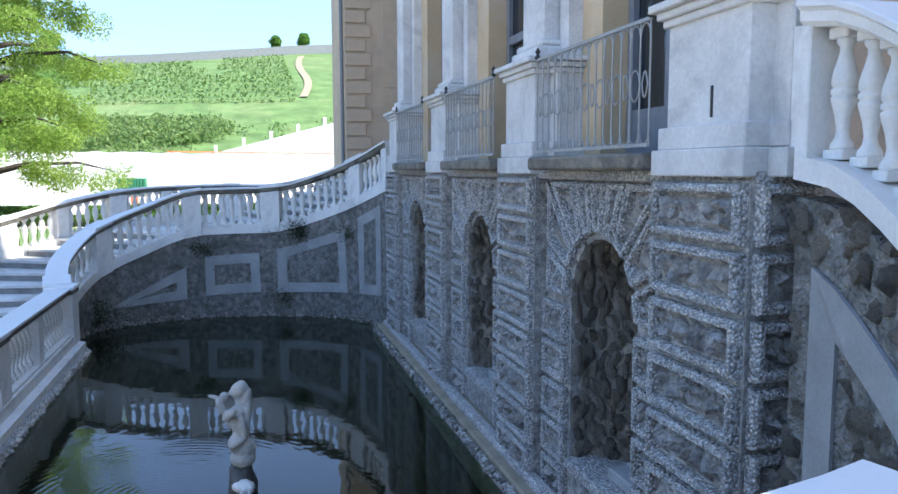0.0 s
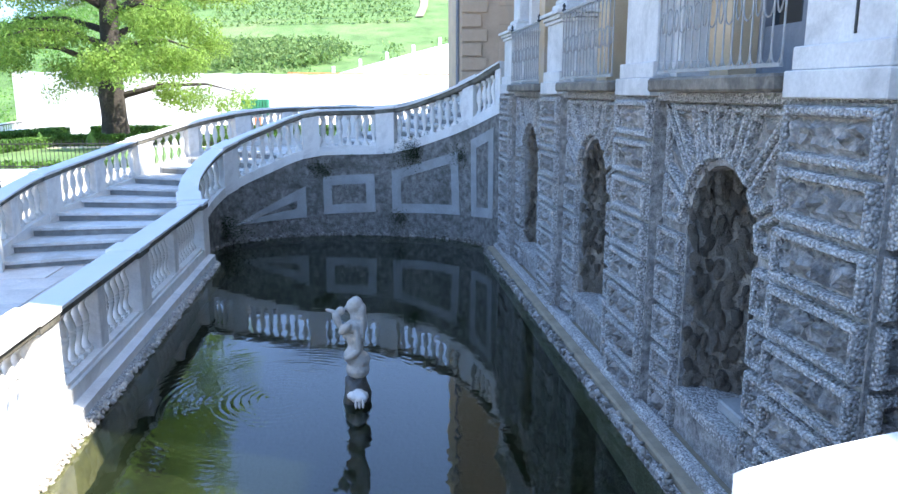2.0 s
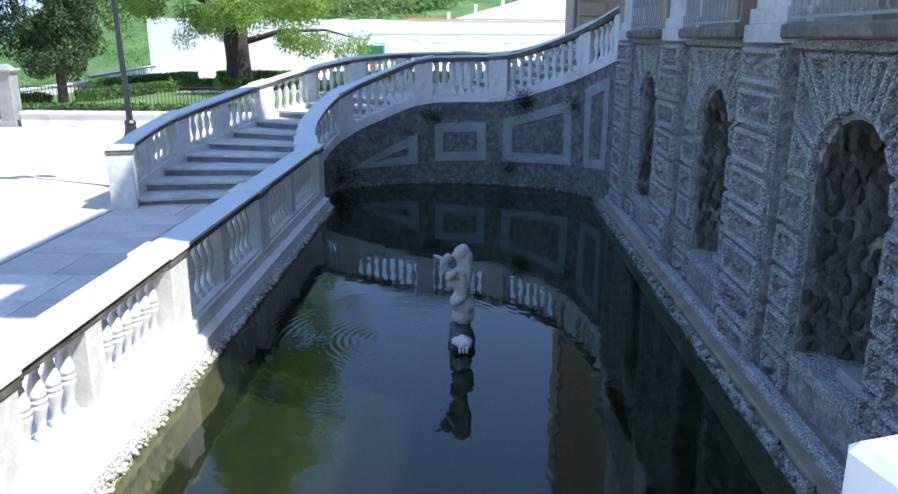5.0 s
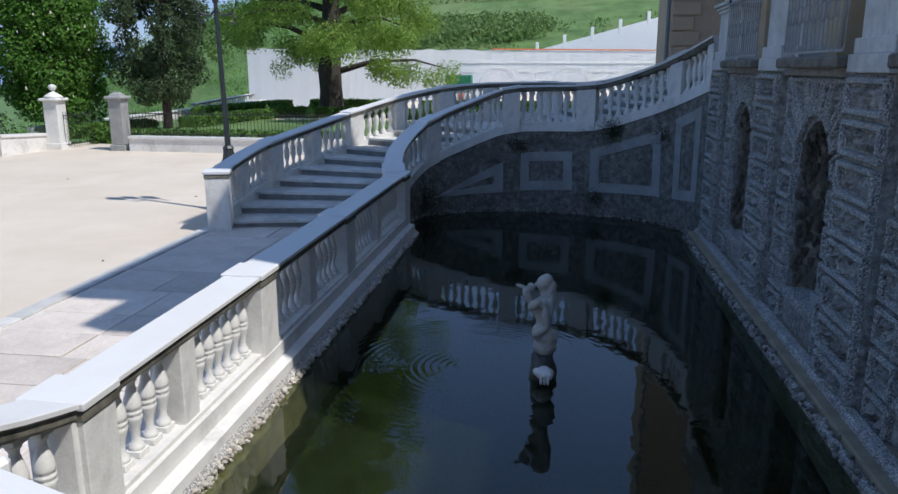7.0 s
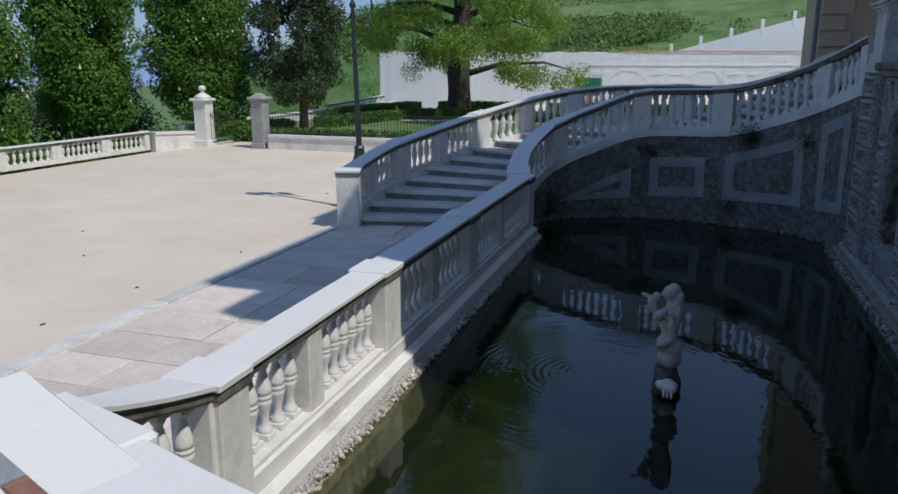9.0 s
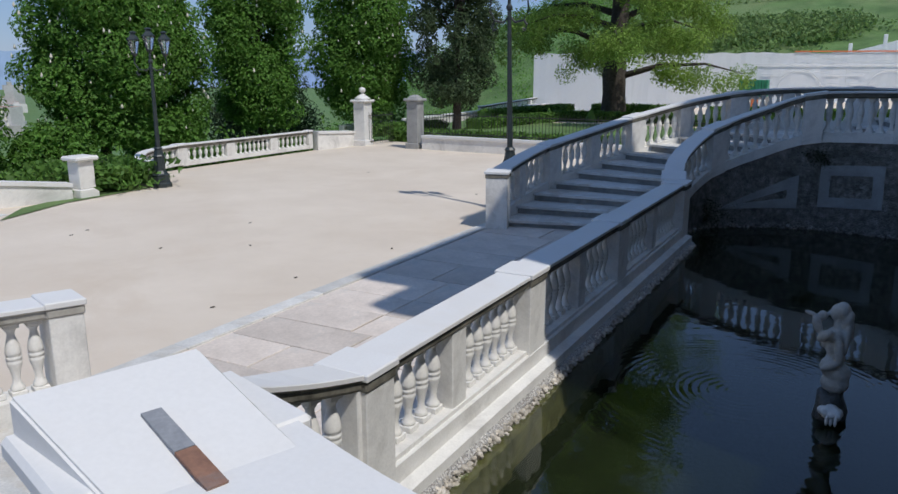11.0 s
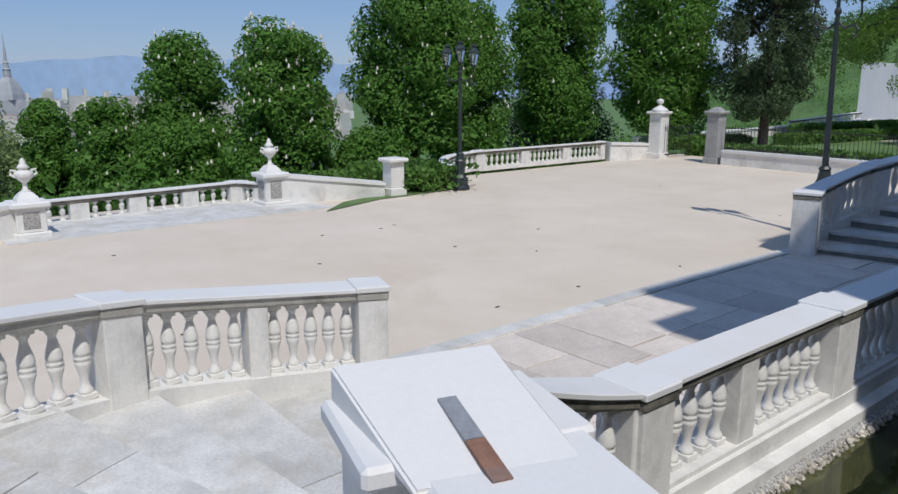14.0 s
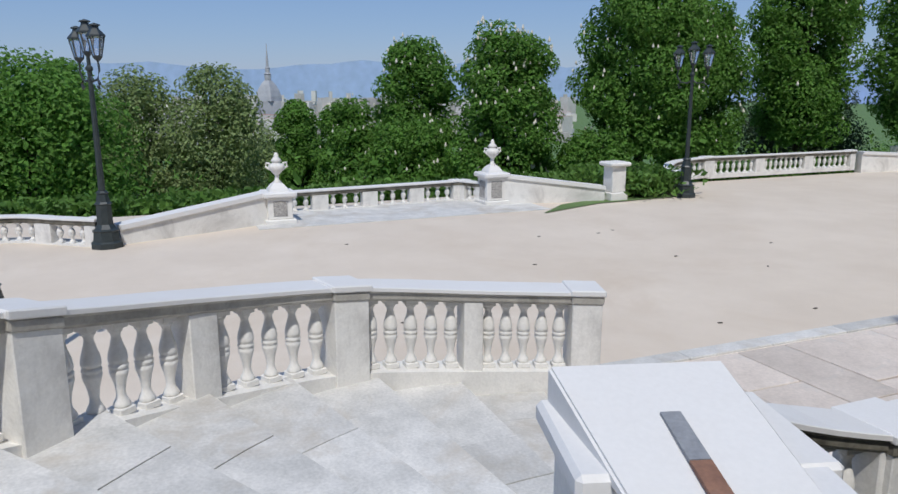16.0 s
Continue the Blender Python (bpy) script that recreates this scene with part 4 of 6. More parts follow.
def railing(c):
    root = thing("balcony_railing", (2.6, c, TOPZ + 0.17), "wrought-iron balcony railing with scrolls", "railing", "balcony railings")
    root.matrix_basis = FACADE @ pose(2.6, c, TOPZ + 0.17)
    w, h = 0.98, 0.86
    for z in (0.05, h):
        part("rail_bar", box(bmesh.new(), -0.012, 0.012, -w, w, z - 0.012, z + 0.012), IRON, root)
    n = 15
    bar = mesh_of(tube(bmesh.new(), [(0, 0, 0.05), (0, 0, h)], [0.007, 0.007], 5), "bar", IRON)
    for i in range(n + 1):
        ob = part("bar", bar, None, root)
        ob.matrix_basis = pose(0, -w + 2 * w * i / n, 0)
    r = w / n
    if not SCROLLS:
        SCROLLS["top"] = mesh_of(tube(bmesh.new(), [(0, r * 0.9 * math.cos(a), r * 1.1 * math.sin(a)) for a in (k * math.pi / 6 for k in range(7))], [0.006] * 7, 4), "top_scroll", IRON)
        SCROLLS["foot"] = mesh_of(tube(bmesh.new(), [(0, r * 0.9 * math.cos(a), -r * 1.1 * math.sin(a)) for a in (k * math.pi / 6 for k in range(7))], [0.006] * 7, 4), "foot_scroll", IRON)
        for i in (0, 1):
            SCROLLS[i] = mesh_of(tube(bmesh.new(), [(0, r * 0.95 * math.cos(a) * (1 if i else 0.6) * (1 if i else 0.6 + 0.4 * abs(math.cos(2 * a))), r * (1.6 if i else 1.3) * math.sin(a)) for a in (k * math.pi / 6 for k in range(13))], [0.006] * 13, 4), "ring", IRON)
        SCROLLS["finial"] = mesh_of(lathe(bmesh.new(), [(0.012, 0), (0.03, 0.02), (0.012, 0.05), (0.026, 0.075), (0.004, 0.11)], 7), "finial", BLACK)
    for i in range(n):
        y = -w + 2 * w * (i + 0.5) / n
        part("top_scroll", SCROLLS["top"], None, root).matrix_basis = pose(0, y, h - 0.09)
        part("foot_scroll", SCROLLS["foot"], None, root).matrix_basis = pose(0, y, 0.13)
        part("ring", SCROLLS[i % 2], None, root).matrix_basis = pose(0, y, h * 0.52)
    for y in (-w, w):
        part("finial", SCROLLS["finial"], None, root, "dark iron finial").matrix_basis = pose(0, y, h)


for c in NICHES:
    railing(c)

# far wing with quoins
wing = thing("villa_wing", (3.58, 26, 0), "buff rendered villa wing with stone quoins", "house")
part("wall", boxm(x=(0, 16), y=(0, 3.4), z=(-0.5, 15)), BUFF, wing)
quoin_a = mesh_of(boxm(x=(0.03, 0.90), y=(-0.07, 0.02), z=(0, 0.40), bevel=0.012), "quoin", BUFF)
quoin_b = mesh_of(boxm(x=(0.03, 0.70), y=(-0.07, 0.02), z=(0, 0.40), bevel=0.012), "quoin", BUFF)
for k in range(30):
    ob = part("quoin", quoin_a if k % 2 else quoin_b, None, wing)
    ob.matrix_basis = pose(0, 0, 0.4 + 0.47 * k)
part("panel", boxm(x=(1.3, 3.2), y=(-0.03, 0.02), z=(1.2, 5.2), bevel=0.01), BUFF, wing)
part("panel", boxm(x=(1.3, 3.2), y=(-0.03, 0.02), z=(5.8, 8.6), bevel=0.01), BUFF, wing)
part("plinth", boxm(x=(-0.08, 16), y=(-0.1, 0.02), z=(0, 2.9), bevel=0.02), BUFF, wing)
part("downpipe", tube(bmesh.new(), [(-0.07, 0.25, 0), (-0.07, 0.25, 14)], [0.06, 0.06], 8), SHUTTER, wing, "grey metal downpipe")


# ---- trees ----
def leaf_mesh(name, blobs, count, size, mat, rng, flat=0.32, droop=0.0):
    """Many small folded leaves scattered over the skins of the blobs (x, y, z, rx, ry, rz)."""
    B = np.array(blobs)
    area = B[:, 3] * B[:, 4] + B[:, 3] * B[:, 5] + B[:, 4] * B[:, 5]
    pick = rng.choice(len(B), count, p=area / area.sum())
    d = rng.normal(size=(count, 3))
    d /= np.linalg.norm(d, axis=1)[:, None]
    rad = rng.uniform(0.62, 1.08, count) ** 0.5
    pos = B[pick, :3] + d * B[pick, 3:6] * rad[:, None]
    pos[:, 2] -= droop * rng.uniform(0, 1, count)
    nrm = d + rng.normal(scale=flat, size=(count, 3)) + np.array([0, 0, 0.35])
    nrm /= np.linalg.norm(nrm, axis=1)[:, None]
    u = np.cross(nrm, rng.normal(size=(count, 3)))
    u /= np.linalg.norm(u, axis=1)[:, None]
    w = np.cross(nrm, u)
    s = size * rng.uniform(0.6, 1.35, count)[:, None]
    lift = nrm * s * 0.22
    v = np.stack([pos - u * s * 0.5, pos - w * s * 0.32 + lift, pos + u * s * 0.5, pos + w * s * 0.32 + lift], 1).reshape(-1, 3)
    me = bpy.data.meshes.new(name)
    me.from_pydata(v.tolist(), [], np.arange(count * 4).reshape(-1, 4).tolist())
    me.materials.append(mat)
    return me


def crown_blobs(rng, h, r, n, shape, small=0.3):
    """Clumps that fill a crown of height h and radius r whose outline follows shape(0..1)."""
    out = []
    for _ in range(n):
        f = rng.uniform(0.03, 0.97)
        rr = r * shape(f)
        a = rng.uniform(0, 2 * math.pi)
        k = rr * math.sqrt(rng.uniform(0.25, 1.0)) * 0.86
        b = r * small * rng.uniform(0.65, 1.25)
        out.append((k * math.cos(a), k * math.sin(a), h * f, b, b, b * rng.uniform(0.7, 1.0)))
    return out


def tree(name, label, at, base, h, r, mat, count, size, shape, seed, trunk=0.2, n=70, small=0.3, blossom=0, droop=0.0, turn=0):
    rng = np.random.default_rng(seed)
    root = thing(name, at, label, "tree", "trees round the forecourt", turn=turn)
    bm = bmesh.new()
    tube(bm, [(0, 0, -0.6), (0.03, 0, base * 0.5), (0, 0.05, base + h * 0.3), (0.05, 0, base + h * 0.75)], [trunk * 1.25, trunk, trunk * 0.7, trunk * 0.2], 8)
    blobs = crown_blobs(rng, h, r, n, shape, small)
    for b in blobs[:14]:
        z = base + b[2] * 0.55
        tube(bm, [(0, 0, z - 0.2), (b[0] * 0.5, b[1] * 0.5, base + b[2] * 0.85), (b[0], b[1], base + b[2])], [trunk * 0.45, trunk * 0.25, trunk * 0.06], 5)
    part("trunk", bm, BARK, root)
    blobs = [(x, y, z + base, a, b, c) for x, y, z, a, b, c in blobs]
    part("crown", leaf_mesh("crown", blobs, count, size, mat, rng, droop=droop), None, root)
    if blossom:
        bm = bmesh.new()
        B = blobs
        for _ in range(int(blossom * 2.6)):
            x, y, z, a, b, c = B[rng.integers(len(B))]
            d = rng.normal(size=3)
            d[2] = abs(d[2]) * 0.8 + 0.3
            d /= np.linalg.norm(d)
            p = (x + d[0] * a * 1.05, y + d[1] * b * 1.05, z + d[2] * c * 1.1)
            k = rng.uniform(0.55, 0.95)
            lathe(bm, [(0.03 * k, 0), (0.062 * k, 0.05 * k), (0.042 * k, 0.13 * k), (0.012 * k, 0.2 * k)], 5, p)
        part("blossom", bm, BLOSSOM, root, "upright white flower candles")
    return root


def col(f):
    return (0.62 + 0.38 * min(1, f / 0.25)) * (1.0 if f < 0.6 else math.sqrt(max(0.02, 1 - ((f - 0.6) / 0.42) ** 2)))


def rnd_crown(f):
    return math.sqrt(max(0.03, 1 - (2 * f - 0.95) ** 2))


def gz(x, y):
    return ground_height(x, y)


CH_LABEL = "tall dense green horse chestnut in leaf beyond the terrace rail"
FL_LABEL = "flowering horse chestnut with white candles beyond the terrace rail"
# name, label, x, y, crown bottom z, top z, radius, leaves, blossom, seed
for label, x, y, z0, z1, r, cnt, bl, sd in (
        (CH_LABEL, -24.8, 18.6, 0.2, 9.6, 2.3, 17000, 120, 1), (CH_LABEL, -25.8, 22.2, -0.6, 6.2, 1.9, 11000, 60, 2),
        (CH_LABEL, -24.6, 26.8, 0.7, 10.0, 2.05, 17000, 60, 3), (CH_LABEL, -22.2, 31.8, 0.7, 11.0, 2.4, 20000, 140, 4),
        (FL_LABEL, -26.2, 13.4, -3.2, 5.0, 1.9, 14000, 260, 5), (FL_LABEL, -31.0, 11.6, -4.0, 4.9, 1.75, 12000, 90, 6),
        (FL_LABEL, -31.5, 8.6, -5.0, 2.2, 1.35, 10000, 80, 7), (CH_LABEL, -28.5, 15.0, -3.5, 3.4, 1.7, 9000, 20, 8),
        (CH_LABEL, -28.9, 10.5, -5.0, 1.2, 1.8, 9000, 40, 12), (CH_LABEL, -24.5, 16.3, -3.2, 1.0, 1.5, 7000, 0, 13)):
    g = gz(x, y)
    tree("chestnut_tree", label, (x, y, g), z0 - g, z1 - z0, r, LEAF_CHESTNUT, int(cnt * 3.2), 0.155, col, sd, 0.2, 150, 0.38, bl)
for x, y, z0, z1, r, sd, mat, lab in ((-35.2, 7.2, -6, 2.15, 1.3, 21, LEAF_CHESTNUT, "small bushy green tree on the slope below the terrace"),
                                      (-31.8, 3.2, -5, 3.55, 2.2, 22, LEAF_OLIVE, "thin grey-green tree with sparse leaves on the slope"),
                                      (-33.6, 0.6, -5, 3.4, 2.0, 23, LEAF_OLIVE, "thin grey-green tree with sparse leaves on the slope"),
                                      (-36.0, -2.2, -5, 3.6, 1.6, 24, LEAF_CHESTNUT, "green tree on the slope below the terrace"),
                                      (-26.6, -2.8, -2.0, 3.25, 3.0, 25, LEAF_CHESTNUT, "broad dark green tree beyond the terrace wall"),
                                      (-26.5, -8.5, -2.0, 3.8, 3.0, 26, LEAF_CHESTNUT, "broad dark green tree beyond the terrace wall"),
                                      (-40, 14, -8, 1.0, 3.2, 27, LEAF_CHESTNUT, "green tree on the slope below the terrace"),
                                      (-42, 6.5, -9, 0.2, 3.5, 28, LEAF_OLIVE, "green tree on the slope below the terrace"),
                                      (-30, 33, -3.5, 4.0, 3.0, 29, LEAF_DARK, "dark green tree behind the chestnuts"),
                                      (-27.0, 23.5, -3.0, 1.6, 1.6, 30, LEAF_CHESTNUT, "dense green shrub below the terrace rail")):
    g = gz(x, y)
    tree("tree", lab, (x, y, g), z0 - g, z1 - z0, r, mat, 20000 if mat is LEAF_OLIVE else 30000, 0.16, rnd_crown, sd, 0.16, 130, 0.38)

# dark evergreen in the walled garden
tree("evergreen_tree", "dark evergreen tree behind the iron fence", (-17.3, 32.3, 0), 1.25, 7.6, 2.25, LEAF_DARK, 32000, 0.13, lambda f: rnd_crown(f) * (1.1 - 0.3 * f), 41, 0.22, 110, 0.26)


# the great tree with drooping, feathery boughs
def great_tree(x, y):
    rng = np.random.default_rng(77)
    root = thing("great_tree", (x, y, 0), "old spreading tree with bright feathery drooping foliage", "tree")
    bm = bmesh.new()
    tube(bm, [(0, 0, -0.3), (0.02, 0, 0.4), (0, 0, 1.6), (-0.05, 0, 2.8), (0.1, 0, 4.2), (0.2, 0, 8.5), (0.1, 0.2, 17), (0.0, 0.1, 28.5)], [1.05, 0.82, 0.70, 0.72, 0.58, 0.46, 0.28, 0.06], 12)
    blobs = []
    for k in range(60):
        a = k * 2.4 + rng.uniform(-0.3, 0.3)
        z0 = 2.6 + 25.0 * (k / 60)
        reach = (8.2 if z0 < 9 else 8.2 - (z0 - 9) * 0.33) * rng.uniform(0.75, 1.05)
        p = [Vector((0, 0, z0))]
        up = rng.uniform(0.9, 2.0)
        for j in (0.35, 0.7, 1.0):
            p.append(Vector((math.cos(a + 0.15 * j) * reach * j, math.sin(a + 0.15 * j) * reach * j, z0 + up * math.sin(j * 2.2) - 0.7 * j * j)))
        tube(bm, p, [0.24, 0.15, 0.08, 0.02], 6)
        for _ in range(12):
            j = rng.uniform(0.3, 1.08)
            i = min(2, int(j * 3))
            q = p[min(i, 2)].lerp(p[min(i + 1, 3)], min(1, j * 3 - i) if j < 1 else 1)
            b = rng.uniform(0.45, 1.0)
            blobs.append((q.x + rng.normal() * 0.5, q.y + rng.normal() * 0.5, q.z + rng.uniform(-0.6, 0.5), b * 1.1, b * 1.1, b * 0.55))
    part("trunk", bm, BARK, root, smooth=True)
    part("crown", leaf_mesh("crown", blobs, 230000, 0.15, LEAF_BRIGHT, rng, flat=0.6, droop=0.9), None, root)


great_tree(-13.9, 46.5)


# ---- hedges and garden ----
def hedge(x0, y0, x1, y1, w, h, seed):
    rng = np.random.default_rng(seed)
    L_ = math.hypot(x1 - x0, y1 - y0)
    root = thing("box_hedge", (x0, y0, 0), "low clipped green box hedge in the garden", "hedge", "box hedges", turn=math.degrees(math.atan2(y1 - y0, x1 - x0)))
    part("core", boxm(x=(0, L_), y=(-w / 2 + 0.08, w / 2 - 0.08), z=(0, h - 0.06)), LEAF_HEDGE, root)
    n = int(L_ * 420)
    pos = np.stack([rng.uniform(0, L_, n), rng.uniform(-w / 2, w / 2, n), rng.uniform(0.05, h, n)], 1)
    side = rng.integers(0, 3, n)
    pos[side == 0, 2] = h
    pos[side == 1, 1] = w / 2
    pos[side == 2, 1] = -w / 2
    u = rng.normal(size=(n, 3)) * 0.06
    v = rng.normal(size=(n, 3)) * 0.06
    vert = np.stack([pos - u, pos - v, pos + u, pos + v], 1).reshape(-1, 3)
    me = bpy.data.meshes.new("leaves")
    me.from_pydata(vert.tolist(), [], np.arange(n * 4).reshape(-1, 4).tolist())
    me.materials.append(LEAF_HEDGE)
    part("leaves", me, None, root)


for i, (x0, y0, x1, y1, w, h) in enumerate(((-20.6, 29.5, -18.8, 33.6, 0.9, 0.55), (-18.4, 28.5, -13.0, 28.2, 0.8, 0.5), (-13.5, 28.2, -8.0, 28.0, 0.8, 0.5), (-21.0, 43.0, -19.6, 54.0, 1.1, 0.6),
                                            (-18.2, 36.0, -17.0, 44.0, 1.0, 0.5), (-17.5, 45.0, -9.0, 45.5, 0.9, 0.55), (-9.0, 44.0, 2.0, 44.5, 0.9, 0.55), (-9.5, 54, 2.5, 54.5, 0.9, 0.6), (-18.0, 55.0, -11.0, 55.5, 0.9, 0.6))):
    hedge(x0, y0, x1, y1, w, h, i)
bm = boxm(x=(-18.4, 2.0), y=(33.2, 42.6), z=(-0.1, 0.03))
structure("lawn", bm, GRASS, "shaded mown lawn of the garden", "lawn")
bm = boxm(x=(-21.9, -18.9), y=(35.0, 56.0), z=(-0.1, 0.035))
structure("lawn", bm, GRASS, "mown grass strip of the garden", "lawn")
for i in range(3):
    bm = lathe(bmesh.new(), [(0.34, 0), (0.36, 0.15), (0.2, 0.5), (0.02, 0.8)], 10)
    ob = tagged(new("topiary_cone", mesh_of(bm, "topiary_cone", LEAF_HEDGE, True)), "small clipped conical green shrub on the lawn", "shrub", "topiary cones")
    ob.matrix_basis = pose(-17.3 + 2.6 * i, 44.4 + 0.2 * i, 0)


def low_rail(label, pts, height=0.7, spacing=0.27, posts=1.7, straight=True, thick=0.11):
    c = Curve(pts, straight)
    n = max(1, int(round(c.length / posts)))
    return balustrade(label, c, [(0.12, 0.12, 0.02)] + [(c.length * i / n, 0.2, 0.0) for i in range(1, n)] + [(c.length - 0.12, 0.12, 0.02)], spacing=spacing, width=thick, height=height)


# ---- west edge of the forecourt ----
BAL_H = 0.44
BALUSTER = baluster_mesh(MARBLE, BAL_H)
low_rail("low white terrace balustrade beside the chestnuts", [(-19.45, 17.3, 0.70), (-19.5, 24.0, 0.70)], 0.70, 0.24, 2.2)
low_rail("short curved white balustrade behind the lamp", [(-16.75, 13.95, 0.65), (-17.9, 14.5, 0.66), (-19.0, 15.7, 0.68), (-19.45, 17.3, 0.70)], 0.66, 0.26, 1.6, False)
BAL_H = 0.36
BALUSTER = baluster_mesh(MARBLE, BAL_H)
low_rail("low white balustrade of the urn landing", [(-17.9, 2.9, 0.5), (-18.25, 8.0, 0.52)], 0.55, 0.26, 1.35)
low_rail("short return of the urn landing balustrade", [(-18.25, 8.0, 0.52), (-17.5, 8.4, 0.52)], 0.55, 0.24, 3)
low_rail("curved white balustrade behind the near lamp", [(-15.4, -0.6, 0.52), (-15.9, -1.3, 0.52), (-16.5, -2.3, 0.52), (-16.6, -5.0, 0.52)], 0.55, 0.24, 1.2, False)
bm = bmesh.new()
bm.faces.new([bm.verts.new((x, y, 0.02)) for x, y in ((-15.4, 8.9), (-16.2, 11.0), (-16.4, 13.6), (-17.2, 13.4), (-16.9, 11.6), (-16.4, 10.0))])
structure("grass_verge", bm, GRASS, "narrow strip of grass along the parapet", "grass")
bm = boxm(x=(-18.3, -15.9), y=(2.4, 9.4), z=(-0.2, 0.012))
structure("landing_paving", bm, STEP_STONE, "pale grey stone landing between the urns", "pavement")


def parapet(name, a, b, ha, hb, w, label):
    """A solid wall with a coping, its top sloping from ha to hb."""
    d = (Vector(b) - Vector(a))
    root = thing(name, (a[0], a[1], 0), label, "parapet", turn=math.degrees(math.atan2(d.y, d.x)))
    for nm, e, lo, hi, mat in (("wall", 0, None, -0.09, MARBLE), ("coping", 0.05, -0.09, 0, MARBLE_TOP)):
        bm = bmesh.new()
        vs = []
        for x, h in ((0, ha), (d.length, hb)):
            for y in (-w / 2 - e, w / 2 + e):
                vs.append([bm.verts.new((x, y, -0.2 if lo is None else h + lo)), bm.verts.new((x, y, h + hi))])
        p, q, r_, s_ = vs
        for f in ((p[0], p[1], q[1], q[0]), (r_[0], r_[1], s_[1], s_[0]), (p[0], p[1], r_[1], r_[0]), (q[0], q[1], s_[1], s_[0]), (p[1], q[1], s_[1], r_[1]), (p[0], q[0], s_[0], r_[0])):
            bm.faces.new(f)
        part(nm, bm, mat, root)


parapet("ramp_parapet", (-15.5, -0.3), (-16.65, 2.65), 0.38, 0.70, 0.26, "sloping white plastered parapet running to the urn pedestal")
parapet("ramp_parapet", (-17.2, 8.75), (-16.65, 11.4), 0.76, 0.40, 0.26, "sloping stained white parapet beside the urn pedestal")
parapet("garden_wall", (-15.3, 25.85), (-3.0, 25.3), 0.55, 0.55, 0.35, "low pale garden wall under an iron fence")
parapet("garden_wall", (-19.4, 24.2), (-18.9, 26.0), 0.66, 0.58, 0.35, "low weathered wall beside the gate pillar")
parapet("garden_edge", (-22.4, 30.0), (-23.2, 60.0), 0.45, 0.45, 0.3, "pale stone edging of the garden terrace")


def urn_pedestal(x, y, h, label):
    root = thing("urn_pedestal", (x, y, 0), label, "pedestal", "urn pedestals")
    part("base", boxm(x=(-0.34, 0.34), y=(-0.34, 0.34), z=(-0.1, 0.1), bevel=0.02), MARBLE, root)
    part("shaft", boxm(x=(-0.27, 0.27), y=(-0.27, 0.27), z=(0.1, h - 0.12), bevel=0.015), MARBLE, root)
    for y0, x0 in ((0, 0.262), (0, -0.262)):
        part("panel", boxm(x=(x0 - 0.02, x0 + 0.02), y=(-0.15, 0.15), z=(0.17, h - 0.2), bevel=0.008), PEBBLE, root, "recessed pebble panel")
    part("panel", boxm(x=(-0.15, 0.15), y=(-0.282, -0.25), z=(0.17, h - 0.2), bevel=0.008), PEBBLE, root, "recessed pebble panel")
    part("cap", boxm(x=(-0.36, 0.36), y=(-0.36, 0.36), z=(h - 0.12, h), bevel=0.03), MARBLE_TOP, root)
    bm = bmesh.new()
    lathe(bm, [(0.30, 0), (0.27, 0.06), (0.16, 0.16), (0.12, 0.18)], 4)
    for v in bm.verts:
        v.co = Matrix.Rotation(radians(45), 3, "Z") @ v.co
    part("step", (bmesh.ops.translate(bm, vec=(0, 0, h), verts=bm.verts), bm)[1], MARBLE_TOP, root)
    u = thing("urn", (x, y, h + 0.17), "white marble garden urn on a pedestal", "urn", "garden urns")
    bm = lathe(bmesh.new(), [(0.09, 0), (0.10, 0.02), (0.05, 0.06), (0.045, 0.17), (0.06, 0.19), (0.09, 0.22), (0.16, 0.29), (0.18, 0.36), (0.165, 0.40), (0.10, 0.43), (0.09, 0.46), (0.12, 0.48), (0.09, 0.52), (0.05, 0.57), (0.05, 0.61), (0.02, 0.66)], 14)
    part("bowl", bm, MARBLE, u, smooth=True)
    for s in (-1, 1):
        bm = bmesh.new()
        tube(bm, [(0, s * 0.15, 0.30), (0, s * 0.23, 0.36), (0, s * 0.22, 0.44), (0, s * 0.13, 0.42)], [0.025] * 4, 6)
        part("handle", bm, MARBLE, u)


urn_pedestal(-16.7, 2.95, 0.70, "white marble pedestal with pebble panels carrying an urn")
urn_pedestal(-17.35, 8.5, 0.80, "white marble pedestal with pebble panels carrying an urn")


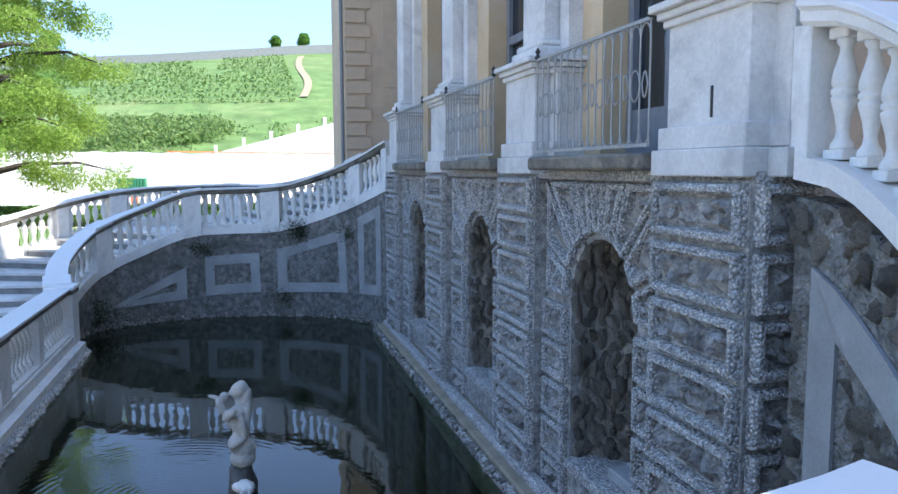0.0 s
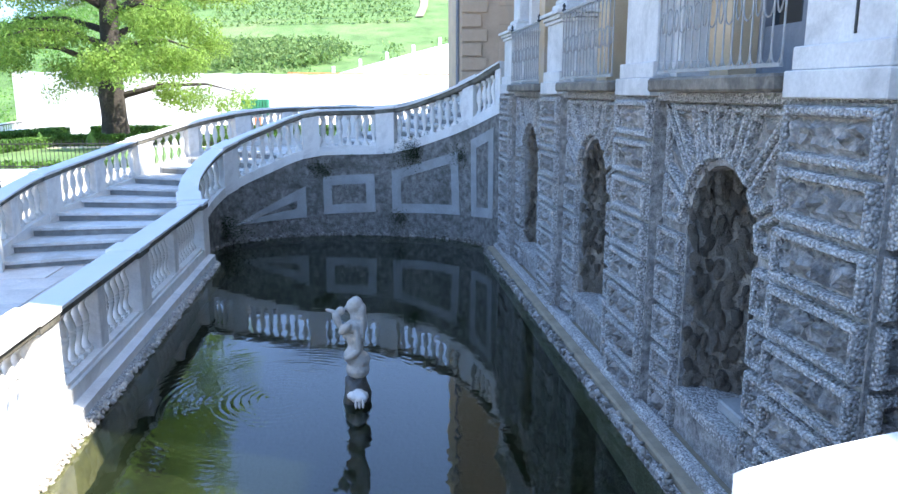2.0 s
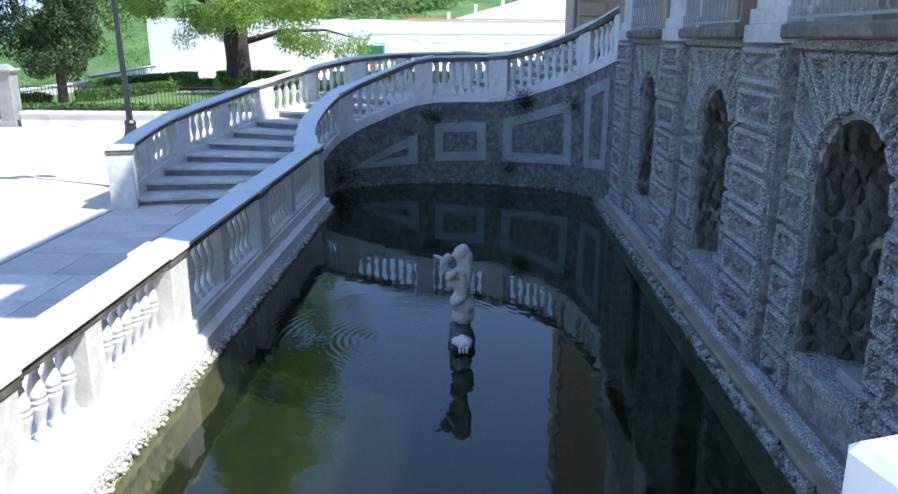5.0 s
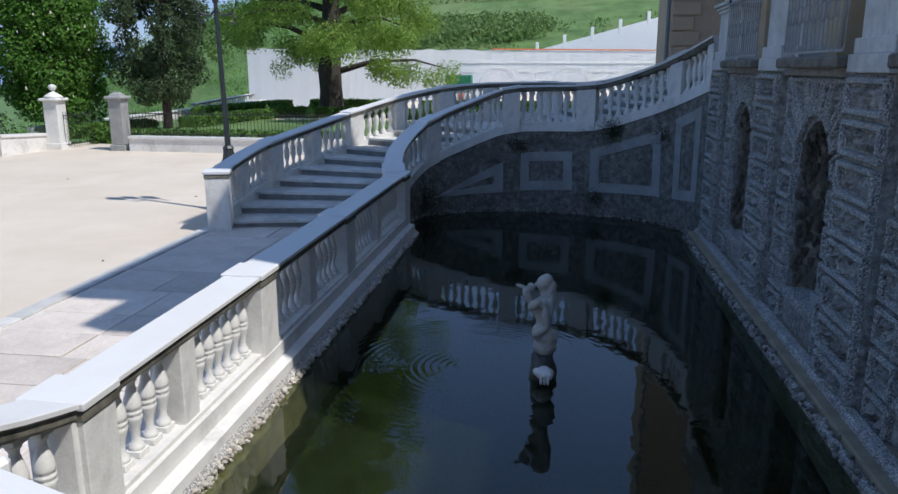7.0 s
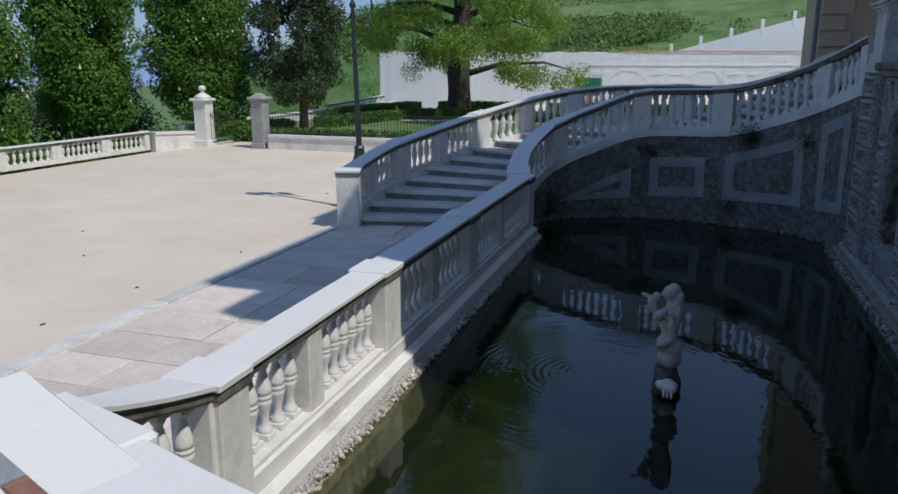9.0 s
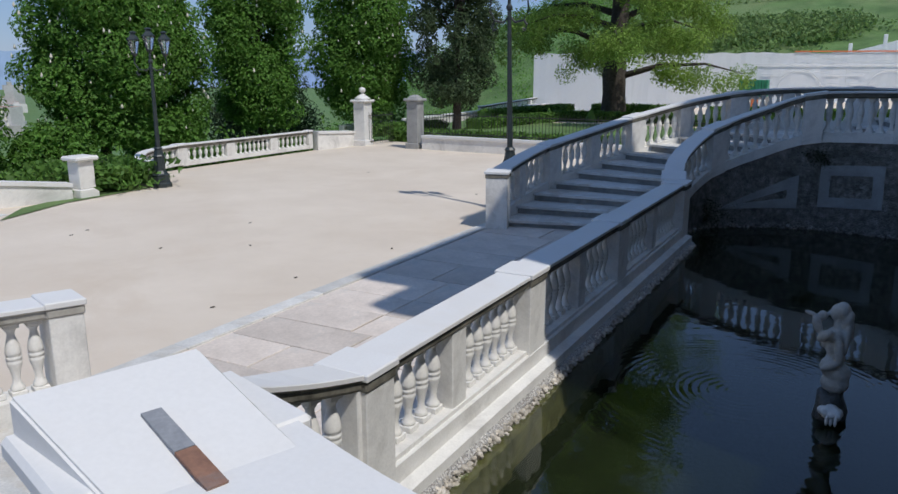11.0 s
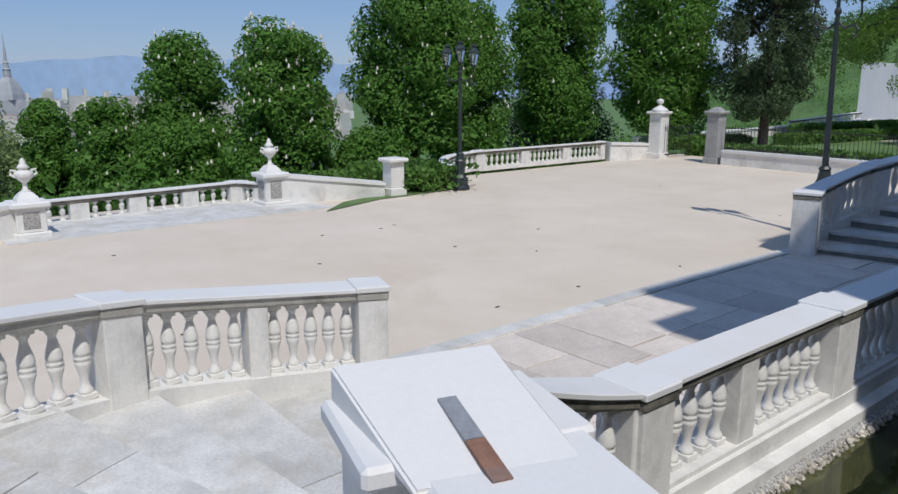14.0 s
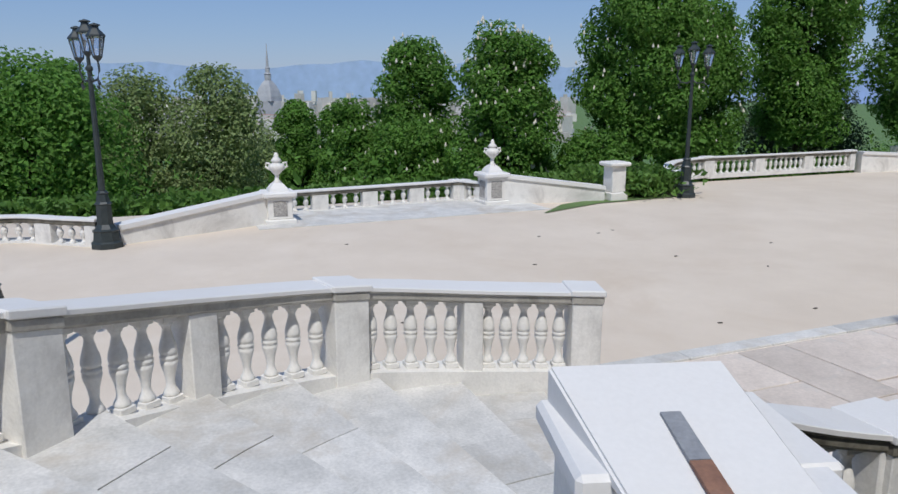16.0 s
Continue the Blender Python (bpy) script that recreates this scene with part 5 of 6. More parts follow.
def gate_pillar(x, y, h, w, ball, label, mat):
    root = thing("gate_pillar", (x, y, 0), label, "pillar", "gate pillars")
    part("base", boxm(x=(-w / 2 - 0.05, w / 2 + 0.05), y=(-w / 2 - 0.05, w / 2 + 0.05), z=(-0.1, 0.22), bevel=0.02), mat, root)
    part("shaft", boxm(x=(-w / 2, w / 2), y=(-w / 2, w / 2), z=(0.22, h), bevel=0.015), mat, root)
    part("cap", boxm(x=(-w / 2 - 0.1, w / 2 + 0.1), y=(-w / 2 - 0.1, w / 2 + 0.1), z=(h, h + 0.11), bevel=0.035), mat, root)
    if ball:
        bm = lathe(bmesh.new(), [(w * 0.68, 0), (w * 0.5, 0.1), (w * 0.2, 0.2), (0.06, 0.24), (0.06, 0.27), (0.12, 0.31), (0.15, 0.38), (0.12, 0.46), (0.03, 0.5)], 12)
        bmesh.ops.translate(bm, vec=(0, 0, h + 0.11), verts=bm.verts)
        part("ball_finial", bm, mat, root, smooth=True)
    elif ball is False:
        bm = lathe(bmesh.new(), [(w * 0.6, 0), (w * 0.5, 0.06), (w * 0.2, 0.14)], 4)
        for v in bm.verts:
            v.co = Matrix.Rotation(radians(45), 3, "Z") @ v.co + Vector((0, 0, h + 0.11))
        part("crown_stone", bm, mat, root)


gate_pillar(-18.46, 26.2, 1.75, 0.55, True, "white stone gate pillar with ball finial", MARBLE)
gate_pillar(-15.76, 25.95, 1.85, 0.5, False, "grey weathered gate pillar beside the garden wall", PLASTER)
gate_pillar(-16.65, 11.75, 0.90, 0.42, None, "small white gate post with flat cap", MARBLE)


# garden terrace rail and pink plinths on the gravel slope
low_rail("far white balustrade along the garden terrace", [(-22.6, 45.5, 0.75), (-24.2, 60.0, 0.95)], 0.7, 0.5, 3.2)
PINK = material("pink_stone", (0.42, 0.29, 0.24), (0.52, 0.38, 0.32), 0.85, 2, 30, 0.4, 0.01)
for x, y in ((-30.5, 64.0), (-27.6, 67.5)):
    root = thing("stone_plinth", (x, y, ground_height(x, y) - 0.1), "broad pink stone plinth on the gravel slope", "plinth", "pink plinths")
    part("body", boxm(x=(-1.6, 1.6), y=(-0.6, 0.6), z=(0, 1.3), bevel=0.03), PINK, root)
    part("cap", boxm(x=(-1.75, 1.75), y=(-0.72, 0.72), z=(1.3, 1.5), bevel=0.03), PINK, root)

# iron fence on the garden wall, and two gate leaves
def fence(label, a, b, z0, h, step, name="iron_fence"):
    d = Vector(b) - Vector(a)
    root = thing(name, (a[0], a[1], z0), label, "fence", turn=math.degrees(math.atan2(d.y, d.x)))
    n = int(d.length / step)
    bar = mesh_of(tube(bmesh.new(), [(0, 0, 0), (0, 0, h - 0.06), (0, 0, h)], [0.010, 0.010, 0.002], 4), "bar", BLACK)
    for i in range(n + 1):
        part("bar", bar, None, root).matrix_basis = pose(d.length * i / n, 0, 0)
    for z in (0.08, h - 0.16):
        part("rail", boxm(x=(0, d.length), y=(-0.012, 0.012), z=(z, z + 0.03)), BLACK, root)


fence("thin black iron fence on the garden wall", (-15.3, 25.85), (-3.2, 25.3), 0.55, 0.95, 0.13)
fence("open black iron gate leaf at the pillar", (-18.15, 26.2), (-17.9, 27.6), 0.05, 1.3, 0.12, "iron_gate")
fence("black iron gate leaf beside the small post", (-16.7, 12.0), (-17.6, 13.2), 0.02, 0.75, 0.12, "iron_gate")


# ---- street lamps ----
def lantern(parent, x, y, z):
    ob = part("lantern", lathe(bmesh.new(), [(0.03, -0.08), (0.085, -0.01), (0.085, 0.01)], 6, (x, y, z)), DARK_IRON, parent)
    for k in range(6):
        c, s = math.cos(math.pi * k / 3), math.sin(math.pi * k / 3)
        part("bar", tube(bmesh.new(), [(x + 0.075 * c, y + 0.075 * s, z), (x + 0.145 * c, y + 0.145 * s, z + 0.33)], [0.009, 0.009], 4), DARK_IRON, ob)
    part("roof", lathe(bmesh.new(), [(0.165, 0.33), (0.16, 0.36), (0.07, 0.46), (0.06, 0.50), (0.10, 0.52), (0.08, 0.54), (0.01, 0.56)], 6, (x, y, z)), DARK_IRON, ob)
    bm = lathe(bmesh.new(), [(0.07, 0.01), (0.138, 0.325)], 6, (x, y, z))
    part("glass", bm, LAMP_GLASS, ob, "clear lantern panes")


LAMP_GLASS = bpy.data.materials.new("lantern_glass")
LAMP_GLASS.use_nodes = True
lg = LAMP_GLASS.node_tree.nodes["Principled BSDF"]
lg.inputs["Base Color"].default_value, lg.inputs["Roughness"].default_value, lg.inputs["Transmission Weight"].default_value = (0.85, 0.88, 0.9, 1), 0.15, 0.9


def street_lamp(x, y, turn, lean=(0, 0), tall=1.0):
    root = thing("street_lamp", (x, y, 0), "dark iron street lamp with three lanterns", "street lamp", "street lamps")
    root.matrix_basis = pose(x, y, 0, lean[0], lean[1], turn) @ Matrix.Diagonal((1, 1, tall, 1))
    bm = lathe(bmesh.new(), [(0.29, 0), (0.29, 0.10), (0.25, 0.13), (0.23, 0.30), (0.25, 0.33), (0.2, 0.36), (0.15, 0.44), (0.14, 0.80), (0.16, 0.82), (0.13, 0.86), (0.10, 1.0), (0.12, 1.02), (0.08, 1.06)], 8)
    part("base", bm, DARK_IRON, root)
    bm = lathe(bmesh.new(), [(0.062, 1.06), (0.052, 2.0), (0.04, 3.2), (0.065, 3.22), (0.065, 3.26), (0.035, 3.3), (0.03, 3.45)], 10)
    part("pole", bm, DARK_IRON, root)
    bm = bmesh.new()
    for s in (-1, 1):
        tube(bm, [(0, 0, 3.12), (s * 0.12, 0, 3.02), (s * 0.30, 0, 3.05), (s * 0.40, 0, 3.2), (s * 0.38, 0, 3.36)], [0.02] * 5, 6)
        tube(bm, [(s * 0.30, 0, 3.05), (s * 0.36, 0, 2.98), (s * 0.33, 0, 2.90), (s * 0.27, 0, 2.93)], [0.02, 0.03, 0.03, 0.02], 6)
    part("bracket", bm, DARK_IRON, root, "curved iron bracket arms")
    for dx, z in ((0, 3.53), (-0.38, 3.44), (0.38, 3.44)):
        lantern(root, dx, 0, z)


street_lamp(-15.27, -0.49, 25, (0, -1.0))
street_lamp(-16.35, 13.84, 35)
street_lamp(-6.7, 15.0, 20, (0.5, -1.2), 1.32)
street_lamp(-8.5, -1.38, 15)


# ---- near pedestals ----
PU = Vector((0.955, -0.297, 0))
PV = Vector((0.297, 0.955, 0))


def near_pedestal():
    root = thing("near_pedestal", (-1.468, 1.115, 0), "sun-bleached white stone pedestal with a rusted iron plate", "pedestal")
    root.matrix_basis = Matrix.Translation((-1.468, 1.115, 0)) @ Matrix.Rotation(math.atan2(PU.y, PU.x), 4, "Z")
    part("shaft", boxm(x=(-0.24, 0.07), y=(-0.2, 0.33), z=(0.9, 2.04), bevel=0.012), MARBLE, root)
    bm = box(bmesh.new(), -0.31, 0.13, -0.24, 0.40, 2.04, 2.105, 0.014)
    part("cap", bm, MARBLE_TOP, root)
    # the raised wedge on the cap, high at the back
    bm = bmesh.new()
    v = [bm.verts.new(p) for p in ((-0.30, -0.21, 2.10), (0.24, -0.15, 2.07), (0.27, 0.28, 2.07), (-0.30, 0.29, 2.10), (-0.30, -0.21, 2.205), (-0.30, 0.29, 2.205), (0.24, -0.15, 2.092), (0.27, 0.28, 2.092))]
    for f in ((0, 1, 2, 3), (4, 6, 7, 5), (0, 4, 5, 3), (1, 6, 7, 2), (0, 1, 6, 4), (3, 2, 7, 5)):
        bm.faces.new([v[i] for i in f])
    bmesh.ops.bevel(bm, geom=list(bm.edges), offset=0.008, segments=2, affect="EDGES")
    part("wedge", bm, MARBLE_TOP, root)
    tilt = math.atan2(0.098, 0.53)
    mid = Matrix.Translation((-0.04, 0, 2.159)) @ Matrix.Rotation(tilt, 4, "Y")
    part("iron_plate", boxm(x=(-0.02, 0.165), y=(0.02, 0.072), z=(-0.006, 0.004)), SLATE, root, "grey iron plate let into the stone").matrix_basis = mid
    part("iron_plate", boxm(x=(0.168, 0.325), y=(0.02, 0.072), z=(-0.006, 0.004)), RUST, root, "rusted iron plate let into the stone").matrix_basis = mid
    return root


near_pedestal()
landing_rail = Curve([(-1.33, 1.205, 2.098), (-0.75, 1.02, 2.10), (0.0, 0.93, 2.12), (0.7, 0.97, 2.16)])
bm = sweep(bmesh.new(), landing_rail, 0, landing_rail.length, slab_profile(0.24, -0.12, 0.0, 0.04), 0.1)
landing = thing("landing_rail", (0, 0, 1.1), "broad white stone rail between the two pedestals", "rail")
bmesh.ops.translate(bm, vec=(0, 0, -1.1), verts=bm.verts)
part("cap", bm, MARBLE_TOP, landing)
bm = sweep(bmesh.new(), landing_rail, 0, landing_rail.length, slab_profile(0.15, -0.95, -0.121), 0.1)
bmesh.ops.translate(bm, vec=(0, 0, -1.1), verts=bm.verts)
part("infill", bm, MARBLE, landing)
root = thing("corner_pedestal", (0.656, 1.160, 1.208), "rough sun-bleached stone block on the landing rail", "pedestal", turn=14.8)
bm = box(bmesh.new(), 0.0, 0.72, -0.46, 0.0, 0.0, 1.14, 0.02)
bmesh.ops.subdivide_edges(bm, edges=bm.edges, cuts=3, use_grid_fill=True)
for v in bm.verts:
    v.co += Vector((noise.noise(v.co * 5), noise.noise(v.co * 5 + Vector((7, 0, 0))), noise.noise(v.co * 5 + Vector((0, 9, 0))))) * 0.014
part("block", bm, MARBLE_TOP, root)
part("base", box(bmesh.new(), -0.075, 0.74, -0.48, 0.03, 0.70, 1.0, 0.02), MARBLE, root, "worn grey-white ledge under the block")


# ---- statue ----
WET_ROCK = material("wet_rock", (0.05, 0.05, 0.045), (0.11, 0.105, 0.09), 0.35, 6, 40, 0.6, 0.02)
def statue(x, y):
    bm = bmesh.new()

    def blob(p, r, rot=(0, 0, 0)):
        m = Matrix.Translation(p) @ Euler([radians(a) for a in rot]).to_matrix().to_4x4() @ Matrix.Diagonal((*r, 1))
        bmesh.ops.create_icosphere(bm, subdivisions=2, radius=1, matrix=m)

    blob((0.03, 0, 0.14), (0.14, 0.14, 0.10))
    blob((0.04, 0, 0.24), (0.135, 0.13, 0.11))
    blob((-0.02, -0.05, 0.30), (0.10, 0.09, 0.10))
    blob((0.01, 0, 0.38), (0.092, 0.09, 0.12))
    blob((0.0, 0, 0.50), (0.105, 0.105, 0.12))
    blob((-0.09, -0.03, 0.50), (0.042, 0.042, 0.042))
    blob((-0.07, 0.06, 0.50), (0.042, 0.042, 0.042))
    blob((0.0, 0, 0.60), (0.10, 0.15, 0.07))
    blob((0.01, 0, 0.70), (0.055, 0.055, 0.09))
    blob((-0.02, 0, 0.80), (0.065, 0.062, 0.085))
    blob((-0.085, 0, 0.79), (0.02, 0.018, 0.022))
    blob((0.03, 0, 0.825), (0.078, 0.08, 0.085))
    blob((0.085, 0.0, 0.74), (0.05, 0.07, 0.10), (0, 20, 0))
    blob((0.10, 0.0, 0.62), (0.045, 0.075, 0.15), (0, 6, 0))
    blob((0.10, -0.05, 0.55), (0.03, 0.035, 0.13))
    blob((-0.08, -0.12, 0.60), (0.05, 0.05, 0.11), (20, 50, 0))
    blob((-0.17, -0.09, 0.68), (0.045, 0.045, 0.09), (0, -25, 0))
    blob((-0.14, -0.04, 0.76), (0.05, 0.05, 0.05))
    blob((0.06, -0.12, 0.47), (0.042, 0.042, 0.14), (0, -8, 0))
    blob((0.0, -0.13, 0.33), (0.038, 0.038, 0.11), (0, 60, 0))
    blob((-0.24, -0.07, 0.77), (0.075, 0.022, 0.022), (0, 12, 0))
    ob = tagged(new("statue", mesh_of(bm, "statue", STATUE)), "weathered stone water-nymph statue rising from the pool", "statue")
    r = ob.modifiers.new("skin", "REMESH")
    r.mode, r.voxel_size, r.use_smooth_shade = "VOXEL", 0.011, True
    s = ob.modifiers.new("smooth", "SMOOTH")
    s.factor, s.iterations = 0.5, 2
    ob.matrix_basis = pose(x, y, WATER + 0.2, 0, 0, -10) @ Matrix.Diagonal((0.9, 0.9, 1.0, 1))
    bm = bmesh.new()
    bmesh.ops.create_icosphere(bm, subdivisions=3, radius=1, matrix=Matrix.Diagonal((0.15, 0.15, 0.55, 1)))
    for v in bm.verts:
        v.co *= 1 + 0.25 * noise.noise(v.co * 6)
    ob = tagged(new("rock_base", mesh_of(bm, "rock_base", WET_ROCK, True)), "wet stone base under the statue", "rock")
    ob.matrix_basis = pose(x + 0.01, y, WATER - 0.20)
    bm = bmesh.new()
    bmesh.ops.create_icosphere(bm, subdivisions=3, radius=1, matrix=Matrix.Diagonal((0.10, 0.085, 0.06, 1)))
    for v in bm.verts:
        v.co *= 1 + 0.16 * math.sin(math.atan2(v.co.y, v.co.x) * 7) + 0.22 * noise.noise(v.co * 14)
    for k in range(3):
        bmesh.ops.create_icosphere(bm, subdivisions=2, radius=1, matrix=Matrix.Translation((-0.03 + 0.035 * k, -0.07, -0.055)) @ Matrix.Diagonal((0.016, 0.02, 0.05, 1)))
    ob = tagged(new("shell", mesh_of(bm, "shell", MARBLE, True)), "white fluted stone shell dripping at the statue's foot", "shell")
    ob.matrix_basis = pose(x + 0.03, y - 0.19, WATER + 0.12)


statue(-0.05, 7.35)


# ---- white sheeting, site clutter ----
PRINT = material("pale_print", (0.70, 0.71, 0.73), (0.76, 0.77, 0.78), 0.7, 1, 20, 0)
hoarding = thing("sheeted_hoarding", (0, 68.5, 0), "long hoarding wrapped in white printed sheeting", "hoarding", turn=22)
edges = [-26.2, -19.5, -14, -8.9, -2.0, 4.5, 11.0, 18.0]
for i, (a, b) in enumerate(zip(edges, edges[1:])):
    bm = bmesh.new()
    n = 14
    lo = [bm.verts.new((a + (b - a) * k / n, 0.015 * math.sin(k * 1.7 + i), -0.2)) for k in range(n + 1)]
    hi = [bm.verts.new((a + (b - a) * k / n, 0.015 * math.sin(k * 2.3 + i), 4.4 + 0.05 * math.sin(k * 1.1))) for k in range(n + 1)]
    for k in range(n):
        bm.faces.new((lo[k], lo[k + 1], hi[k + 1], hi[k]))
    bmesh.ops.solidify(bm, geom=bm.faces, thickness=0.06)
    part("sheet", bm, SHEET, hoarding)
    if i >= 3:
        bm = bmesh.new()
        c = (a + b) / 2
        tube(bm, [(c + 1.7 * math.cos(math.pi * k / 12), -0.12, 1.4 + 1.7 * math.sin(math.pi * k / 12)) for k in range(13)], [0.03] * 13, 4)
        for s in (-1, 1):
            for q in range(5):
                box(bm, c + s * 2.5 - 0.45, c + s * 2.5 + 0.45, -0.14, -0.1, 0.6 + 0.7 * q, 0.68 + 0.7 * q)
        box(bm, a, b, -0.14, -0.1, 3.45, 3.53)
        part("printed_line", bm, PRINT, hoarding, "faint grey printed arcade lines")
ORANGE = material("orange_mesh", (0.55, 0.14, 0.05), (0.65, 0.22, 0.09), 0.8, 3, 30, 0.2, 0.01)
part("net_strip", boxm(x=(-6, 18), y=(-0.1, 0.0), z=(4.45, 4.55)), ORANGE, hoarding, "orange safety net strip")
GREEN = material("green_tarpaulin", (0.02, 0.16, 0.08), (0.03, 0.22, 0.12), 0.6, 2, 20, 0.2, 0.02)
bm = bmesh.new()
for k in range(9):
    box(bm, -1.05 + 0.235 * k, -1.05 + 0.235 * k + 0.2, 0.0, 1.2 + 0.04 * (k % 2), 0.0, 1.25, 0.02)
ob = tagged(new("green_container", mesh_of(bm, "green_container", GREEN)), "ribbed green site container before the hoarding", "container")
ob.matrix_basis = pose(-8.0, 63.2, 1.1)
ob = tagged(new("site_platform", mesh_of(boxm(x=(-1.2, 1.2), y=(0.1, 1.4), z=(0, 1.1), bevel=0.02), "site_platform", PLASTER)), "pale platform under the green container", "platform")
ob.matrix_basis = pose(-8.0, 63.2, 0)
bar = thing("safety_barrier", (-8.4, 58.0, 0), "orange and white plastic safety barrier", "barrier")
for k in range(4):
    part("panel", boxm(x=(0.5 * k, 0.5 * k + 0.44), y=(-0.04, 0.04), z=(0.25, 1.05), bevel=0.02), ORANGE if k % 2 == 0 else SHEET, bar)
    part("foot", boxm(x=(0.5 * k + 0.1, 0.5 * k + 0.34), y=(-0.2, 0.2), z=(0, 0.25), bevel=0.02), ORANGE, bar)

# ramp wall with white posts on the hill's foot
ramp = thing("ramp_wall", (4, 76, 0), "white sloping ramp wall with square posts on the hillside", "wall")
bm = bmesh.new()
v = [bm.verts.new(p) for p in ((-6, 0, 3.0), (9, 0, 3.0), (9, 0, 8.6), (-6, 0, 4.6), (-6, 0.3, 3.0), (9, 0.3, 3.0), (9, 0.3, 8.6), (-6, 0.3, 4.6))]
for f in ((0, 1, 2, 3), (4, 5, 6, 7), (3, 2, 6, 7), (0, 3, 7, 4), (1, 2, 6, 5), (0, 1, 5, 4)):
    bm.faces.new([v[i] for i in f])
part("wall", bm, SHEET, ramp)
for k in range(6):
    x = -6 + 2.6 * k
    z = 4.6 + (x + 6) * 4 / 15
    part("post", boxm(x=(x - 0.15, x + 0.15), y=(-0.02, 0.32), z=(z - 0.5, z + 0.75), bevel=0.02), SHEET, ramp)

# ---- hill, vines, distance ----
rng = np.random.default_rng(5)
V = []
for r_ in range(13):
    y = 112 + r_ * 3.5
    for x in np.arange(-74, 9.5, 0.5):
        if abs(x - 0.084 * y) < 1.2 or noise.noise((x / 9, y / 9, 2)) > 0.42:
            continue
        V.append((x + rng.normal() * 0.12, y + rng.normal() * 0.12))
V = np.array(V)
Z = np.array([ground_height(float(x), float(y)) for x, y in V])


def scatter(name, label, cat, P, Zs, per, spread, size, mat, hi):
    n = len(P) * per
    pos = np.repeat(np.column_stack([P, Zs]), per, 0) + np.column_stack([rng.normal(scale=spread, size=(n, 2)), rng.uniform(0.1, hi, n)])
    u, v = rng.normal(size=(n, 3)) * size, rng.normal(size=(n, 3)) * size
    q = np.stack([pos - u, pos - v, pos + u, pos + v], 1).reshape(-1, 3)
    me = bpy.data.meshes.new(name)
    me.from_pydata(q.tolist(), [], np.arange(n * 4).reshape(-1, 4).tolist())
    me.materials.append(mat)
    return tagged(new(name, me), label, cat, kind="stuff")


scatter("vines", "rows of green vines on the hillside", "vineyard", V, Z, 8, 0.13, 0.11, LEAF_VINE, 0.6)
P = np.array([(rng.uniform(-75, 20), rng.uniform(70, 102)) for _ in range(45)] + [(rng.normal(-11, 5), rng.normal(95, 3)) for _ in range(330)])
Z = np.array([ground_height(float(x), float(y)) for x, y in P])
scatter("hill_scrub", "dark green scrub on the hillside", "scrub", P, Z, 60, 0.75, 0.11, LEAF_VINE, 1.3)
P = np.array([(rng.uniform(-140, -21), rng.uniform(-60, 140)) for _ in range(2300)])
P = P[(P[:, 0] < -22.5) & ~((P[:, 0] > -40) & (P[:, 1] > 38) & (P[:, 1] < 75))]
Z = np.array([ground_height(float(x), float(y)) for x, y in P])
scatter("slope_woods", "dense green scrub and small trees on the western slope", "woods", P, Z, 130, 0.95, 0.055, LEAF_CHESTNUT, 2.2)
P = np.array([(-20.6 - abs(rng.normal(0, 1.0)), rng.uniform(-6, 27)) for _ in range(420)])
P = np.vstack([P, [(-17.6 + rng.uniform(-0.9, 0.9), rng.uniform(12.2, 13.8)) for _ in range(60)]])
Z = np.array([ground_height(float(x), float(y)) for x, y in P])
scatter("edge_shrubs", "low green shrubs behind the terrace rail", "shrubs", P, Z, 90, 0.35, 0.05, LEAF_HEDGE, 0.7)

hill_wall = thing("hill_wall", (0, 158, 0), "long pale stone wall along the hilltop", "wall")
for k in range(26):
    x = -80 + 5 * k
    bm = bmesh.new()
    box(bm, x, x + 5.01, 0, 0.6, -2.5, 1.7)
    for v in bm.verts:
        v.co.z += ground_height(v.co.x, 158) + 0.12 * noise.noise((v.co.x * 0.3, 0, 0)) * (v.co.z > 0)
    part("wall_piece", bm, PLASTER, hill_wall)
for k, (x, y, r_) in enumerate(((8.2, 163, 1.1), (14.0, 164, 1.2), (-33, 158, 2.6))):
    tree("hilltop_tree", "small round tree on the hilltop", (x, y, ground_height(x, y)), 1.0, 2 * r_, r_, LEAF_CHESTNUT, 4000, 0.3, rnd_crown, 60 + k, 0.15, 40, 0.4)
bm = bmesh.new()
prev = None
for k in range(13):
    y = 114 + k * 3.2
    x = 0.084 * y + 0.8 * math.sin(k * 0.5)
    row = [bm.verts.new((x + s * 0.6, y, ground_height(x + s * 0.6, y) + 0.22)) for s in (-1, 1)]
    if prev:
        bm.faces.new((prev[0], prev[1], row[1], row[0]))
    prev = row
structure("hill_path", bm, LEDGE, "sandy path up the hillside", "path")

